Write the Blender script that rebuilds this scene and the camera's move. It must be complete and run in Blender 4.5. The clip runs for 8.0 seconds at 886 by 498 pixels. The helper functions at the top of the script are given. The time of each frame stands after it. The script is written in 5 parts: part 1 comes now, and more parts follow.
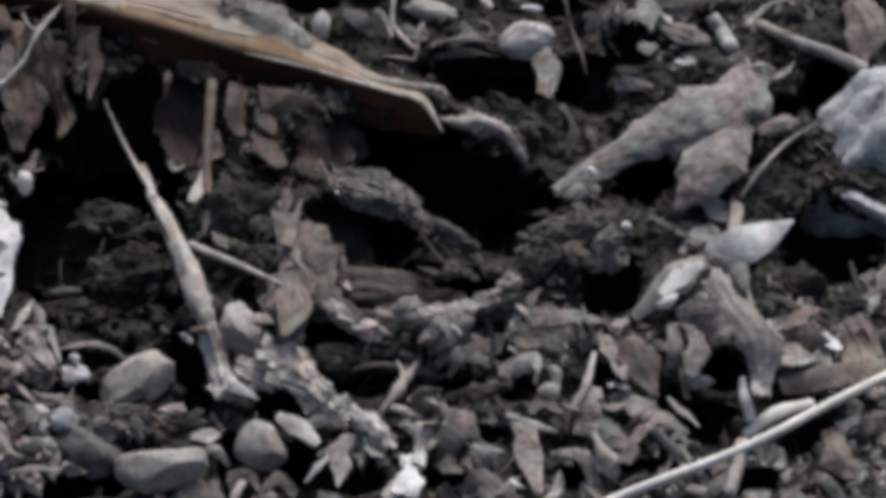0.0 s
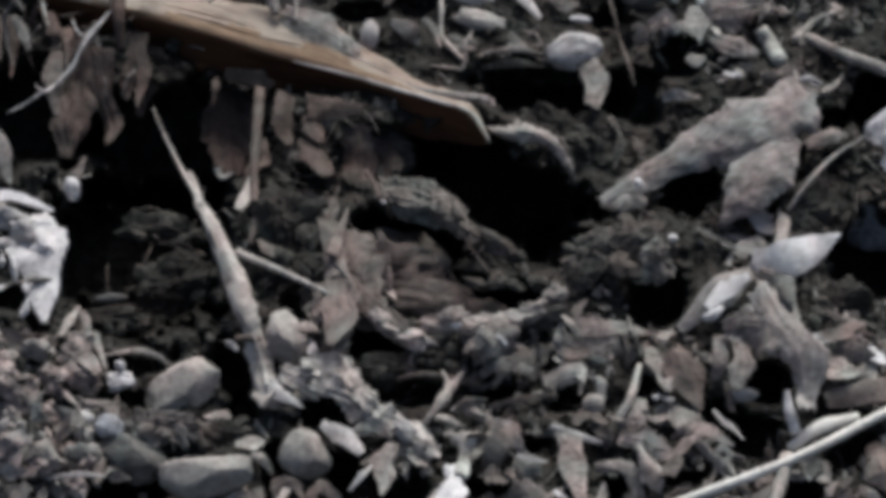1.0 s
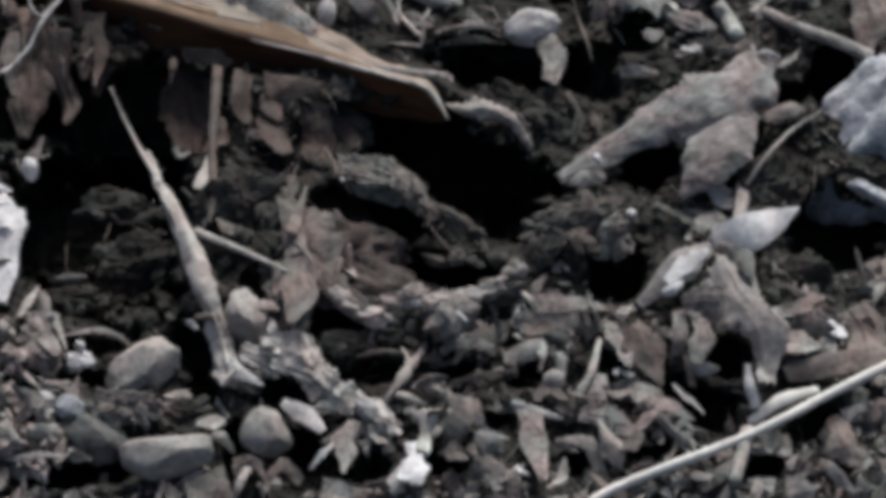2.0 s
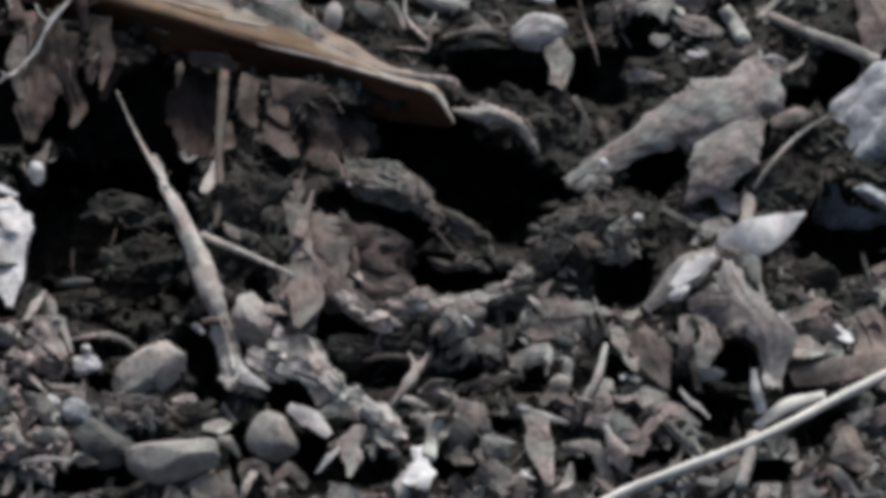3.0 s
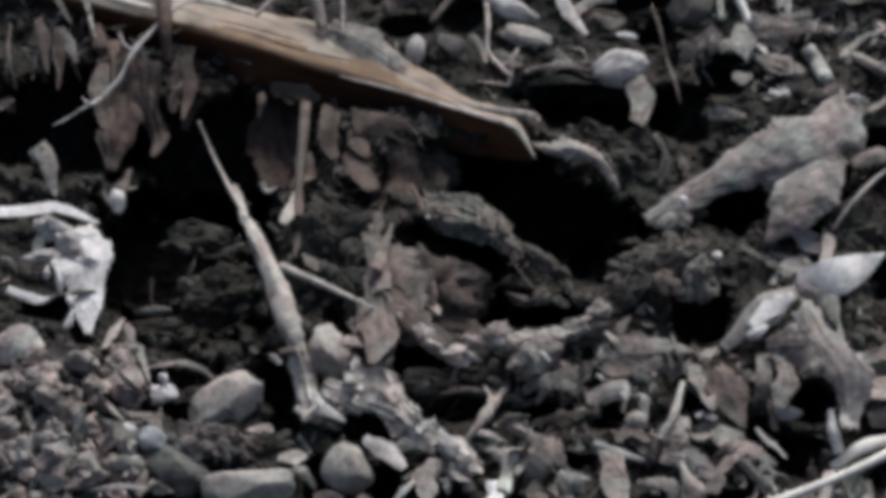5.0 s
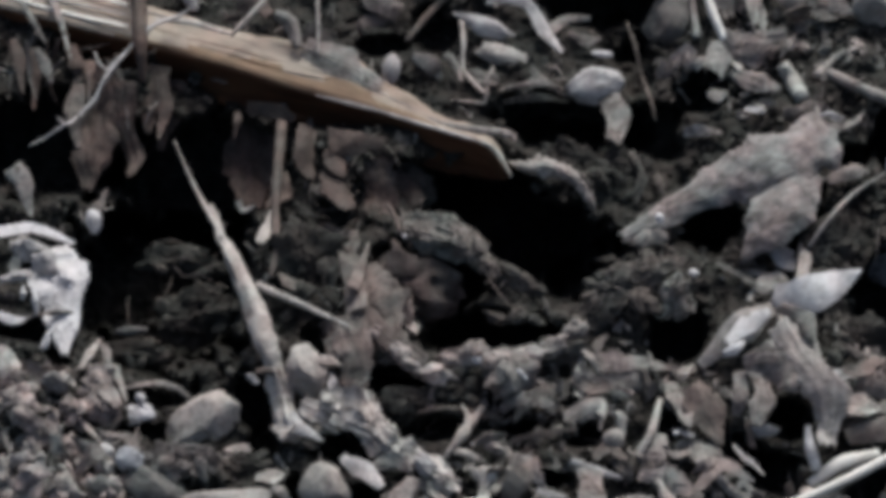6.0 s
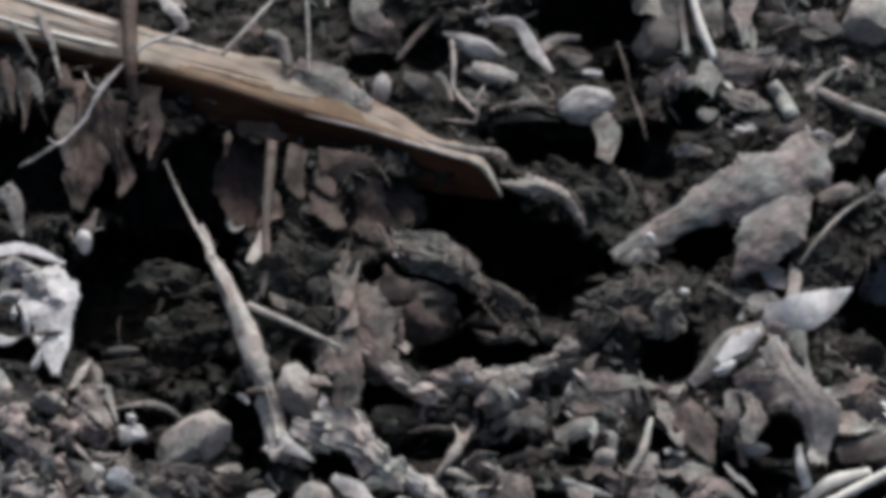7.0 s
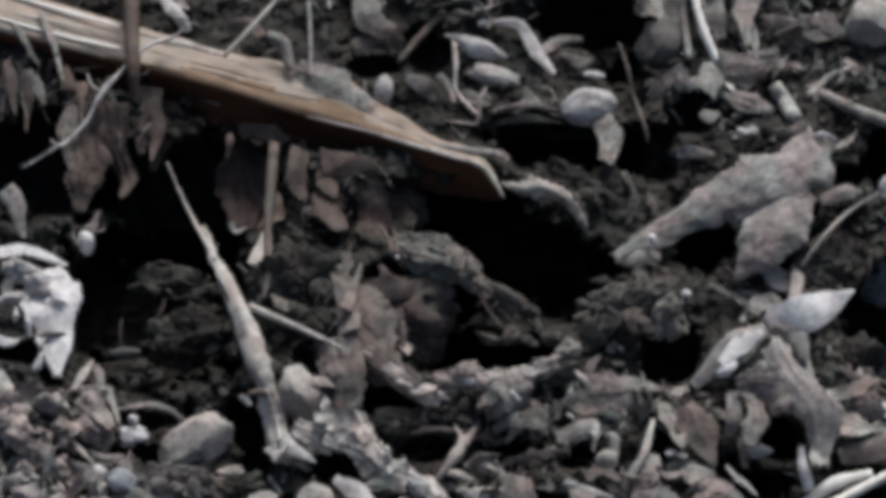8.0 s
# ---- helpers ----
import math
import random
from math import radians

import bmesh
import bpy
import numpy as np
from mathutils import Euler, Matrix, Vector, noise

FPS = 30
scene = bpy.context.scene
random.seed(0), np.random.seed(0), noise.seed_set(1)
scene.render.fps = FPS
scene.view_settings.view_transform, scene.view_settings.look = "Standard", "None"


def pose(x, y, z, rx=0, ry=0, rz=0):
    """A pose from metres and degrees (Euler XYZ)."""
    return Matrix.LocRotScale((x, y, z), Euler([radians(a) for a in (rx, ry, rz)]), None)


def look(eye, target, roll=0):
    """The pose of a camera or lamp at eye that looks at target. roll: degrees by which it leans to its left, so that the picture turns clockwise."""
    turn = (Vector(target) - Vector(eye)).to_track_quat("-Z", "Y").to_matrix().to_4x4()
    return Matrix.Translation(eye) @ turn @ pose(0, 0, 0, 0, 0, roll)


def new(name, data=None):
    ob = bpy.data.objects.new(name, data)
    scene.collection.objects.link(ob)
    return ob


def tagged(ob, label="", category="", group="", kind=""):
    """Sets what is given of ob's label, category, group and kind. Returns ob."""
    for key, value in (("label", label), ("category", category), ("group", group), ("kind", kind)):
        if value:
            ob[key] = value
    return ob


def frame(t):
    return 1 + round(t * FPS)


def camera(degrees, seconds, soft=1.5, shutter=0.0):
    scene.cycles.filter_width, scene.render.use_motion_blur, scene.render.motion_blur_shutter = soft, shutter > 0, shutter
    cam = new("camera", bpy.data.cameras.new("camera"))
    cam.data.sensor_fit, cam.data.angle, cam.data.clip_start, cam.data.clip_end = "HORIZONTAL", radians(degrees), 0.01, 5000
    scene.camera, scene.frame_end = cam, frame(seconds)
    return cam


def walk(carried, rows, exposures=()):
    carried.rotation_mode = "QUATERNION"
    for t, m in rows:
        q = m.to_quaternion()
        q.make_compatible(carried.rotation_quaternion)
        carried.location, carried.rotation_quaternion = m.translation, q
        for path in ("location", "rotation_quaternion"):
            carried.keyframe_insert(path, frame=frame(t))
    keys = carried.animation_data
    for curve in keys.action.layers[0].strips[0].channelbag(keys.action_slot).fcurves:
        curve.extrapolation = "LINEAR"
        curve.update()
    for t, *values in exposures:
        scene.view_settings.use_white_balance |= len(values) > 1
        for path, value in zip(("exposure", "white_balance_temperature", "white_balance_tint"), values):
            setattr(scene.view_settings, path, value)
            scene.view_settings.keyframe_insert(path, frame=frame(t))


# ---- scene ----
# Unit of the plan: a tenth of a millimetre. u runs right, v down the face of the bank, h out of it.
UNIT, FAR, DIP = 0.0001, 0.6, radians(35)
AX, AU, AN = Vector((1, 0, 0)), Vector((0, math.sin(DIP), math.cos(DIP))), Vector((0, -math.cos(DIP), math.sin(DIP)))
MID_U, MID_V = 784.0, 441.0
EYE = AN * FAR


def at(u, v, h=0.0):
    """A place on the bank in metres."""
    k = 1 - max(-0.1, min(0.1, h * UNIT)) / FAR
    return (AX * (u - MID_U) + AU * (MID_V - v)) * (UNIT * k) + AN * (h * UNIT)


# ---- camera: hand-held, zoomed in; it only sways ----
cam = camera(math.degrees(2 * math.atan(784 * UNIT / FAR)), 8.0, soft=5.5, shutter=0.4)
SWAY = [
    (0.0, 886, 554), (0.1, 871, 545.5), (0.2, 858.5, 540.5), (0.3, 844, 537.5), (0.4, 824.5, 534.5), (0.5, 792.5, 531.5),
    (0.6, 765, 530), (0.7, 761, 532), (0.8, 769, 535.5), (0.9, 783.5, 537.5), (1.0, 804.5, 536), (1.2, 829, 549),
    (1.3, 845.5, 555.5), (1.5, 866.5, 567), (1.7, 872.5, 577), (2.2, 877, 577), (2.8, 876, 573), (3.0, 865, 569), (3.1, 871, 571),
    (3.2, 881, 567), (3.5, 855.5, 544), (3.7, 845.5, 520.5), (3.8, 821, 502.5), (4.0, 762.5, 474.5), (4.2, 718, 451),
    (4.7, 710, 482), (5.3, 742, 521), (5.5, 733, 519), (5.7, 746, 514), (6.0, 767.5, 475.5), (6.2, 785, 446), (6.5, 780, 443.3),
    (7.0, 784, 441), (7.5, 780, 438.5), (8.0, 780.4, 438.2),
]
walk(cam, [(t, look(EYE, at(u, v))) for t, u, v in SWAY], exposures=[(0.0, 1.26, 6320, 10), (8.0, 1.26, 6320, 10)])

# ---- light: a dull overcast day ----
SUN_UP, SUN_ROUND = radians(62), radians(20)
world = bpy.data.worlds.new("overcast_sky")
scene.world = world
world.use_nodes = True
wn = world.node_tree
sky = wn.nodes.new("ShaderNodeTexSky")
sky.sky_type, sky.sun_disc, sky.sun_elevation, sky.sun_rotation = "NISHITA", False, SUN_UP, SUN_ROUND
sky.air_density, sky.dust_density, sky.ozone_density = 1.0, 5.0, 0.6
wn.links.new(sky.outputs[0], wn.nodes["Background"].inputs[0])
wn.nodes["Background"].inputs[1].default_value = 0.042
sun = new("sun", bpy.data.lights.new("sun", "SUN"))
sun.data.energy, sun.data.angle, sun.data.color = 1.5, radians(30), (1.0, 0.975, 0.945)
toward = Vector((math.sin(SUN_ROUND) * math.cos(SUN_UP), math.cos(SUN_ROUND) * math.cos(SUN_UP), math.sin(SUN_UP)))
sun.matrix_world = look(toward * 5, (0, 0, 0))


# ---- materials ----
def material(name, dark, pale, scale=900.0, rough=0.85, bump=0.3, fine=6000.0, streak=None, spots=None, vary=0.25, island=False, along=0.0, patch=1.0, dirt=0.55):
    """Two tones mixed by coarse and fine noise, a random shift for each piece, smears of soil, and fine relief. scale, fine: waves a metre."""
    m = bpy.data.materials.new(name)
    m.use_nodes = True
    nt = m.node_tree
    n, ln = nt.nodes, nt.links
    b = n["Principled BSDF"]
    b.inputs["Roughness"].default_value = rough
    b.inputs["Specular IOR Level"].default_value = 0.25
    geo = n.new("ShaderNodeNewGeometry")
    co = n.new("ShaderNodeTexCoord")
    mp = n.new("ShaderNodeMapping")
    rot = n.new("ShaderNodeMapping")
    rot.inputs["Rotation"].default_value = (0, 0, radians(along))
    ln.new(co.outputs["Object"], rot.inputs[0])
    if streak:
        mp.inputs["Scale"].default_value = streak
    ln.new(rot.outputs[0], mp.inputs[0])
    a = n.new("ShaderNodeTexNoise")
    a.inputs["Scale"].default_value, a.inputs["Detail"].default_value, a.inputs["Roughness"].default_value = scale * 0.35, 6, 0.65
    f = n.new("ShaderNodeTexNoise")
    f.inputs["Scale"].default_value, f.inputs["Detail"].default_value, f.inputs["Roughness"].default_value = fine * 0.35, 4, 0.7
    ln.new(mp.outputs[0], a.inputs["Vector"])
    ln.new(mp.outputs[0], f.inputs["Vector"])
    add = n.new("ShaderNodeMath")
    add.operation = "MULTIPLY_ADD"
    ln.new(f.outputs["Fac"], add.inputs[0])
    add.inputs[1].default_value = 0.6
    ln.new(a.outputs["Fac"], add.inputs[2])
    ramp = n.new("ShaderNodeValToRGB")
    ramp.color_ramp.elements[0].position, ramp.color_ramp.elements[0].color = 0.58, (*dark, 1)
    ramp.color_ramp.elements[1].position, ramp.color_ramp.elements[1].color = 1.02, (*pale, 1)
    ln.new(add.outputs[0], ramp.inputs[0])
    col = ramp.outputs[0]
    if spots:
        vo = n.new("ShaderNodeTexNoise")
        vo.inputs["Scale"].default_value, vo.inputs["Detail"].default_value = scale * 0.8, 3
        ln.new(co.outputs["Object"], vo.inputs["Vector"])
        sr = n.new("ShaderNodeValToRGB")
        sr.color_ramp.elements[0].position, sr.color_ramp.elements[1].position = 0.56, 0.66
        ln.new(vo.outputs["Fac"], sr.inputs[0])
        mx = n.new("ShaderNodeMixRGB")
        ln.new(sr.outputs[0], mx.inputs[0])
        ln.new(col, mx.inputs[1])
        mx.inputs[2].default_value = (*spots, 1)
        col = mx.outputs[0]
    tn = n.new("ShaderNodeTexNoise")                         # warm and greenish patches
    tn.inputs["Scale"].default_value, tn.inputs["Detail"].default_value = 170, 3
    ln.new(geo.outputs["Position"], tn.inputs["Vector"])
    tr = n.new("ShaderNodeValToRGB")
    tr.color_ramp.elements[0].position, tr.color_ramp.elements[0].color = 0.36, (0.90, 1.02, 1.0, 1)
    tr.color_ramp.elements[1].position, tr.color_ramp.elements[1].color = 0.64, (1.065, 0.965, 0.945, 1)
    ln.new(tn.outputs["Fac"], tr.inputs[0])
    tm = n.new("ShaderNodeMixRGB")
    tm.blend_type = "MULTIPLY"
    tm.inputs[0].default_value = patch
    ln.new(col, tm.inputs[1])
    ln.new(tr.outputs[0], tm.inputs[2])
    col = tm.outputs[0]
    hs = n.new("ShaderNodeHueSaturation")
    rnd = n.new("ShaderNodeMapRange")
    rnd.inputs["To Min"].default_value, rnd.inputs["To Max"].default_value = 1 - vary, 1 + vary
    if island:
        ln.new(geo.outputs["Random Per Island"], rnd.inputs["Value"])
    else:
        oi = n.new("ShaderNodeObjectInfo")
        ln.new(oi.outputs["Random"], rnd.inputs["Value"])
    ln.new(rnd.outputs[0], hs.inputs["Value"])
    ln.new(col, hs.inputs["Color"])
    dn = n.new("ShaderNodeTexNoise")                         # smears of soil
    dn.inputs["Scale"].default_value, dn.inputs["Detail"].default_value, dn.inputs["Roughness"].default_value = 330, 5, 0.68
    ln.new(geo.outputs["Position"], dn.inputs["Vector"])
    dr = n.new("ShaderNodeMapRange")
    dr.inputs["From Min"].default_value, dr.inputs["From Max"].default_value, dr.inputs["To Max"].default_value = 0.47, 0.66, dirt
    ln.new(dn.outputs["Fac"], dr.inputs["Value"])
    dm = n.new("ShaderNodeMixRGB")
    ln.new(dr.outputs[0], dm.inputs[0])
    ln.new(hs.outputs[0], dm.inputs[1])
    dm.inputs[2].default_value = (0.034, 0.031, 0.028, 1)
    ln.new(dm.outputs[0], b.inputs["Base Color"])
    bp = n.new("ShaderNodeBump")
    bp.inputs["Strength"].default_value, bp.inputs["Distance"].default_value = bump, 0.0006
    ln.new(add.outputs[0], bp.inputs["Height"])
    ln.new(bp.outputs[0], b.inputs["Normal"])
    return m


SOIL = material("dark_crumbly_soil", (0.006, 0.006, 0.0055), (0.045, 0.0425, 0.0375), 700, 0.95, 0.9, 4500, spots=(0.022, 0.021, 0.018), dirt=0.0)
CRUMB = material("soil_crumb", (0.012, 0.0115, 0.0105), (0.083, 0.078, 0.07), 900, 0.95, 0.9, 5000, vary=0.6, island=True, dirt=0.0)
BROWN = material("brown_soil", (0.07, 0.06, 0.055), (0.225, 0.193, 0.178), 700, 0.95, 0.8, 5000)
FLAKE = material("litter_flake", (0.052, 0.047, 0.044), (0.335, 0.31, 0.29), 500, 0.8, 0.5, 4000, vary=0.75, island=True)
CHIP = material("bark_chip", (0.078, 0.071, 0.066), (0.35, 0.322, 0.302), 500, 0.8, 0.6, 4000, vary=0.6)
LEAF = material("dead_leaf", (0.10, 0.09, 0.085), (0.33, 0.30, 0.283), 450, 0.8, 0.6, 3500, spots=(0.10, 0.083, 0.075))
# Dead leaf with the shade under the stick put into its colour.
SHADELEAF = material("shaded_dark_leaf", (0.034, 0.0245, 0.021), (0.13, 0.097, 0.084), 450, 0.7, 0.6, 3500, vary=0.2)
# Brown soil, darkened in colour for the shade inside the lower hole.
SHADESOIL = material("shaded_brown_soil", (0.046, 0.037, 0.034), (0.17, 0.138, 0.127), 900, 0.95, 0.9, 4500, vary=0.1)
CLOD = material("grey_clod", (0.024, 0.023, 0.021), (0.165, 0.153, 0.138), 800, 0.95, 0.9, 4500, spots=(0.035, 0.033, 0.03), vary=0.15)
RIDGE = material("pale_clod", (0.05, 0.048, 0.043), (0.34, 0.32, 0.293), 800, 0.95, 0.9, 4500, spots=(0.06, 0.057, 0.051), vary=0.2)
VEINED = material("veined_leaf", (0.10, 0.091, 0.086), (0.34, 0.313, 0.302), 300, 0.8, 0.9, 2400, spots=(0.14, 0.125, 0.117), streak=(0.4, 1, 1), along=-28, dirt=0.5)
HEAP = material("pinkish_crumb", (0.15, 0.127, 0.118), (0.46, 0.402, 0.38), 700, 0.9, 0.6, 4500, vary=0.35)
GREYWOOD = material("weathered_wood", (0.20, 0.162, 0.13), (0.44, 0.372, 0.31), 330, 0.75, 0.6, 2600, streak=(0.05, 1, 1), vary=0.05, along=23, patch=0.5, dirt=0.25)
STEM = material("dark_stem_bark", (0.035, 0.024, 0.02), (0.12, 0.085, 0.072), 400, 0.75, 0.6, 3000, vary=0.05, streak=(1, 1, 0.2))
RUST = material("rusty_leaf", (0.09, 0.075, 0.067), (0.255, 0.217, 0.198), 350, 0.8, 0.45, 3500)
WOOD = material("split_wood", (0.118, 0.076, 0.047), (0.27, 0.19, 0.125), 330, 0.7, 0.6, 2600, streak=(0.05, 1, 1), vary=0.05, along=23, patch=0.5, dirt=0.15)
# Reddish-brown bark, its tone lowered for the shadow on the stick's under-face.
BARK = material("shaded_bark", (0.052, 0.022, 0.0105), (0.18, 0.082, 0.044), 300, 0.7, 0.7, 2400, vary=0.05, streak=(0.12, 1, 1), along=23, dirt=0.2)
TWIG = material("dry_twig", (0.18, 0.165, 0.152), (0.52, 0.48, 0.447), 400, 0.8, 0.7, 3500, vary=0.15)
DIMTWIG = material("dull_stem", (0.06, 0.05, 0.044), (0.17, 0.14, 0.125), 400, 0.8, 0.5, 3500, vary=0.2)
STRAW = material("bleached_straw", (0.54, 0.525, 0.48), (0.82, 0.805, 0.76), 400, 0.6, 0.2, 2500, vary=0.06, patch=0.25, dirt=0.08)
HUSK = material("pale_husk", (0.26, 0.248, 0.244), (0.52, 0.50, 0.49), 450, 0.6, 0.4, 3000, spots=(0.3, 0.285, 0.275), vary=0.12, patch=0.4, dirt=0.4)
SUNHUSK = material("bleached_husk", (0.40, 0.39, 0.39), (0.70, 0.69, 0.685), 450, 0.6, 0.4, 3000, spots=(0.42, 0.405, 0.40), vary=0.08, patch=0.3, dirt=0.3)
STONE = material("grey_stone", (0.17, 0.16, 0.148), (0.50, 0.468, 0.432), 450, 0.75, 0.5, 4500, spots=(0.28, 0.257, 0.236), vary=0.2, patch=0.5, dirt=0.38)
DSTONE = material("dark_stone", (0.06, 0.058, 0.056), (0.17, 0.162, 0.155), 450, 0.7, 0.4, 4500, vary=0.25)
BLUE = material("bluish_stone", (0.125, 0.13, 0.142), (0.56, 0.572, 0.60), 260, 0.75, 0.9, 2600, vary=0.05, patch=0.4)
TAN = material("tan_stone", (0.20, 0.178, 0.163), (0.46, 0.418, 0.39), 330, 0.8, 0.7, 3500, vary=0.1, patch=0.5)
PALEWOOD = material("pale_dead_wood", (0.23, 0.21, 0.193), (0.58, 0.54, 0.505), 400, 0.8, 0.7, 3500, vary=0.12, patch=0.6)
WHITE = material("white_flake", (0.36, 0.35, 0.35), (0.78, 0.77, 0.77), 700, 0.55, 0.7, 4000, vary=0.08, patch=0.2, dirt=0.25)
FIBRE = material("root_fibre", (0.08, 0.07, 0.064), (0.27, 0.24, 0.22), 500, 0.85, 0.4, 3500, vary=0.55, island=True)
FUR = material("grey_brown_fur", (0.065, 0.056, 0.05), (0.175, 0.155, 0.142), 1800, 0.9, 0.8, 9000, streak=(1, 1, 0.25), vary=0.0)
SKIN = material("dark_skin", (0.05, 0.035, 0.03), (0.12, 0.085, 0.075), 900, 0.5, 0.2, 5000, vary=0.0)


# ---- the lie of the ground ----
LATTICE = np.random.RandomState(5).rand(97, 97)


def grain(u, v, size, shift=0.0):
    """Smooth noise between -1 and 1 with lumps of the given size."""
    x, y = np.asarray(u, float) / size + 31.7 * shift + 400, np.asarray(v, float) / size + 17.3 * shift + 400
    i, j = np.floor(x).astype(int), np.floor(y).astype(int)
    a, b = x - i, y - j
    a, b = a * a * (3 - 2 * a), b * b * (3 - 2 * b)
    g = lambda p, q: LATTICE[p % 97, q % 97]
    return 2 * ((g(i, j) * (1 - a) + g(i + 1, j) * a) * (1 - b) + (g(i, j + 1) * (1 - a) + g(i + 1, j + 1) * a) * b) - 1


# Hollows and swells of the ground: centre, half axes, turn, depth or height.
HOLLOWS, SWELLS = [], []


def hollow(*shape):
    HOLLOWS.append(shape)


def swell(*shape):
    SWELLS.append(shape)


hollow(745, 528, 120, 50, 14, 300)  # the gap under the ridge
hollow(905, 440, 180, 88, 24, 420)  # the burrow's mouth
hollow(835, 622, 135, 42, 2, 330)  # the lower hole
hollow(325, 350, 165, 115, -8, 360)  # the hollow behind the root
hollow(330, 470, 130, 60, 0, 90)
hollow(1240, 435, 52, 52, 0, 170)
hollow(1180, 628, 55, 58, 0, 170)
hollow(1580, 560, 95, 80, 0, 260)
hollow(1576, 282, 50, 56, 40, 300)
hollow(1050, 30, 125, 60, 0, 260)
hollow(990, 250, 130, 48, 5, 170)
hollow(1222, 195, 48, 40, 0, 150)
hollow(625, 835, 72, 40, 12, 150)
hollow(435, 745, 34, 62, -12, 160)
hollow(30, 620, 46, 24, 0, 120)
hollow(90, 672, 24, 22, 0, 100)
hollow(65, 300, 140, 100, 0, 300)
hollow(755, 85, 42, 48, 0, 120)
hollow(660, 115, 55, 20, 0, 110)
hollow(255, 560, 175, 145, 0, 380)
hollow(585, 420, 50, 40, 0, 120)
hollow(690, 690, 70, 28, 12, 120)
hollow(545, 640, 30, 40, 20, 80)
hollow(1392, 440, 86, 28, 121, 150)
hollow(1486, 316, 34, 28, 0, 170)
hollow(1240, 430, 60, 50, 0, 90)
hollow(1290, 835, 55, 50, 0, 110)
hollow(640, 960, 70, 60, 0, 120)
hollow(1530, 905, 60, 30, -20, 90)
hollow(285, 935, 60, 45, 0, 120)
hollow(760, 795, 75, 20, 0, 100)
hollow(1170, 790, 30, 30, 0, 80)
hollow(230, 740, 70, 22, 8, 90)
hollow(230, 800, 55, 18, 5, 90)
hollow(710, 370, 100, 50, 5, 240)
hollow(160, 130, 80, 30, 12, 120)
hollow(1366, 775, 52, 40, 0, 190)
hollow(1000, 530, 70, 36, -30, 120)
hollow(490, 210, 190, 38, 12, 110)
hollow(1015, 290, 120, 40, 10, 170)
hollow(1085, 105, 60, 45, 20, 130)
hollow(1135, 270, 60, 54, 0, 170)
hollow(1110, 150, 40, 60, 0, 90)
hollow(690, 722, 62, 22, 6, 140)
hollow(735, 965, 50, 34, 0, 140)
hollow(1020, 806, 40, 18, -10, 120)
hollow(1120, 960, 46, 24, 0, 130)
hollow(1225, 938, 46, 20, 0, 120)
hollow(1350, 872, 54, 42, 0, 170)
hollow(505, 938, 22, 50, 0, 130)
hollow(618, 930, 24, 46, -10, 150)
hollow(905, 792, 50, 16, 0, 120)
hollow(450, 830, 30, 34, 0, 140)
hollow(960, 880, 36, 18, 0, 110)
hollow(1440, 972, 60, 26, -20, 110)
hollow(880, 960, 50, 20, 0, 110)
hollow(196, 968, 104, 28, 0, 200)
swell(1120, 560, 120, 70, 0, 60)
swell(770, 690, 160, 40, 0, 50)
swell(560, 560, 90, 130, 10, 40)
swell(1370, 700, 130, 90, 20, 50)
swell(100, 800, 150, 150, 0, 60)
swell(1500, 720, 120, 90, 0, 40)
swell(950, 300, 130, 30, 15, 60)
swell(600, 300, 120, 40, 5, 20)


def lie(u, v, bare=False):
    """The height of the ground at (u, v); bare: without the hollows."""
    u, v = np.asarray(u, float), np.asarray(v, float)
    up = MID_V - v
    h = -0.70 * np.clip(up, -900, 900) - 1.428 * (up - np.clip(up, -900, 900))
    near = np.clip(1.6 - np.hypot(u - 800, v - 480) / 2200, 0.15, 1)
    for cu, cv, a, b, turn, high in SWELLS:
        c, s = math.cos(radians(turn)), math.sin(radians(turn))
        x, y = ((u - cu) * c + (v - cv) * s) / a, (-(u - cu) * s + (v - cv) * c) / b
        h = h + high * np.exp(-(x * x + y * y))
    h = h + near * (22 * grain(u, v, 95, 1) + 20 * grain(u, v, 42, 2) + 15 * np.abs(grain(u, v, 21, 3)) + 6 * grain(u, v, 10, 4) + 2.5 * grain(u, v, 6, 5))
    if bare:
        return h
    wob = 0.22 * grain(u, v, 38, 6) + 0.12 * grain(u, v, 15, 7)
    for cu, cv, a, b, turn, deep in HOLLOWS:
        c, s = math.cos(radians(turn)), math.sin(radians(turn))
        x, y = ((u - cu) * c + (v - cv) * s) / a, (-(u - cu) * s + (v - cv) * c) / b
        r = np.hypot(x, y) + wob
        e = np.clip((1.18 - r) / 0.45, 0, 1)
        h = h - deep * e * e * (3 - 2 * e)
    return h


def high(u, v, bare=True):
    return float(lie(u, v, bare))


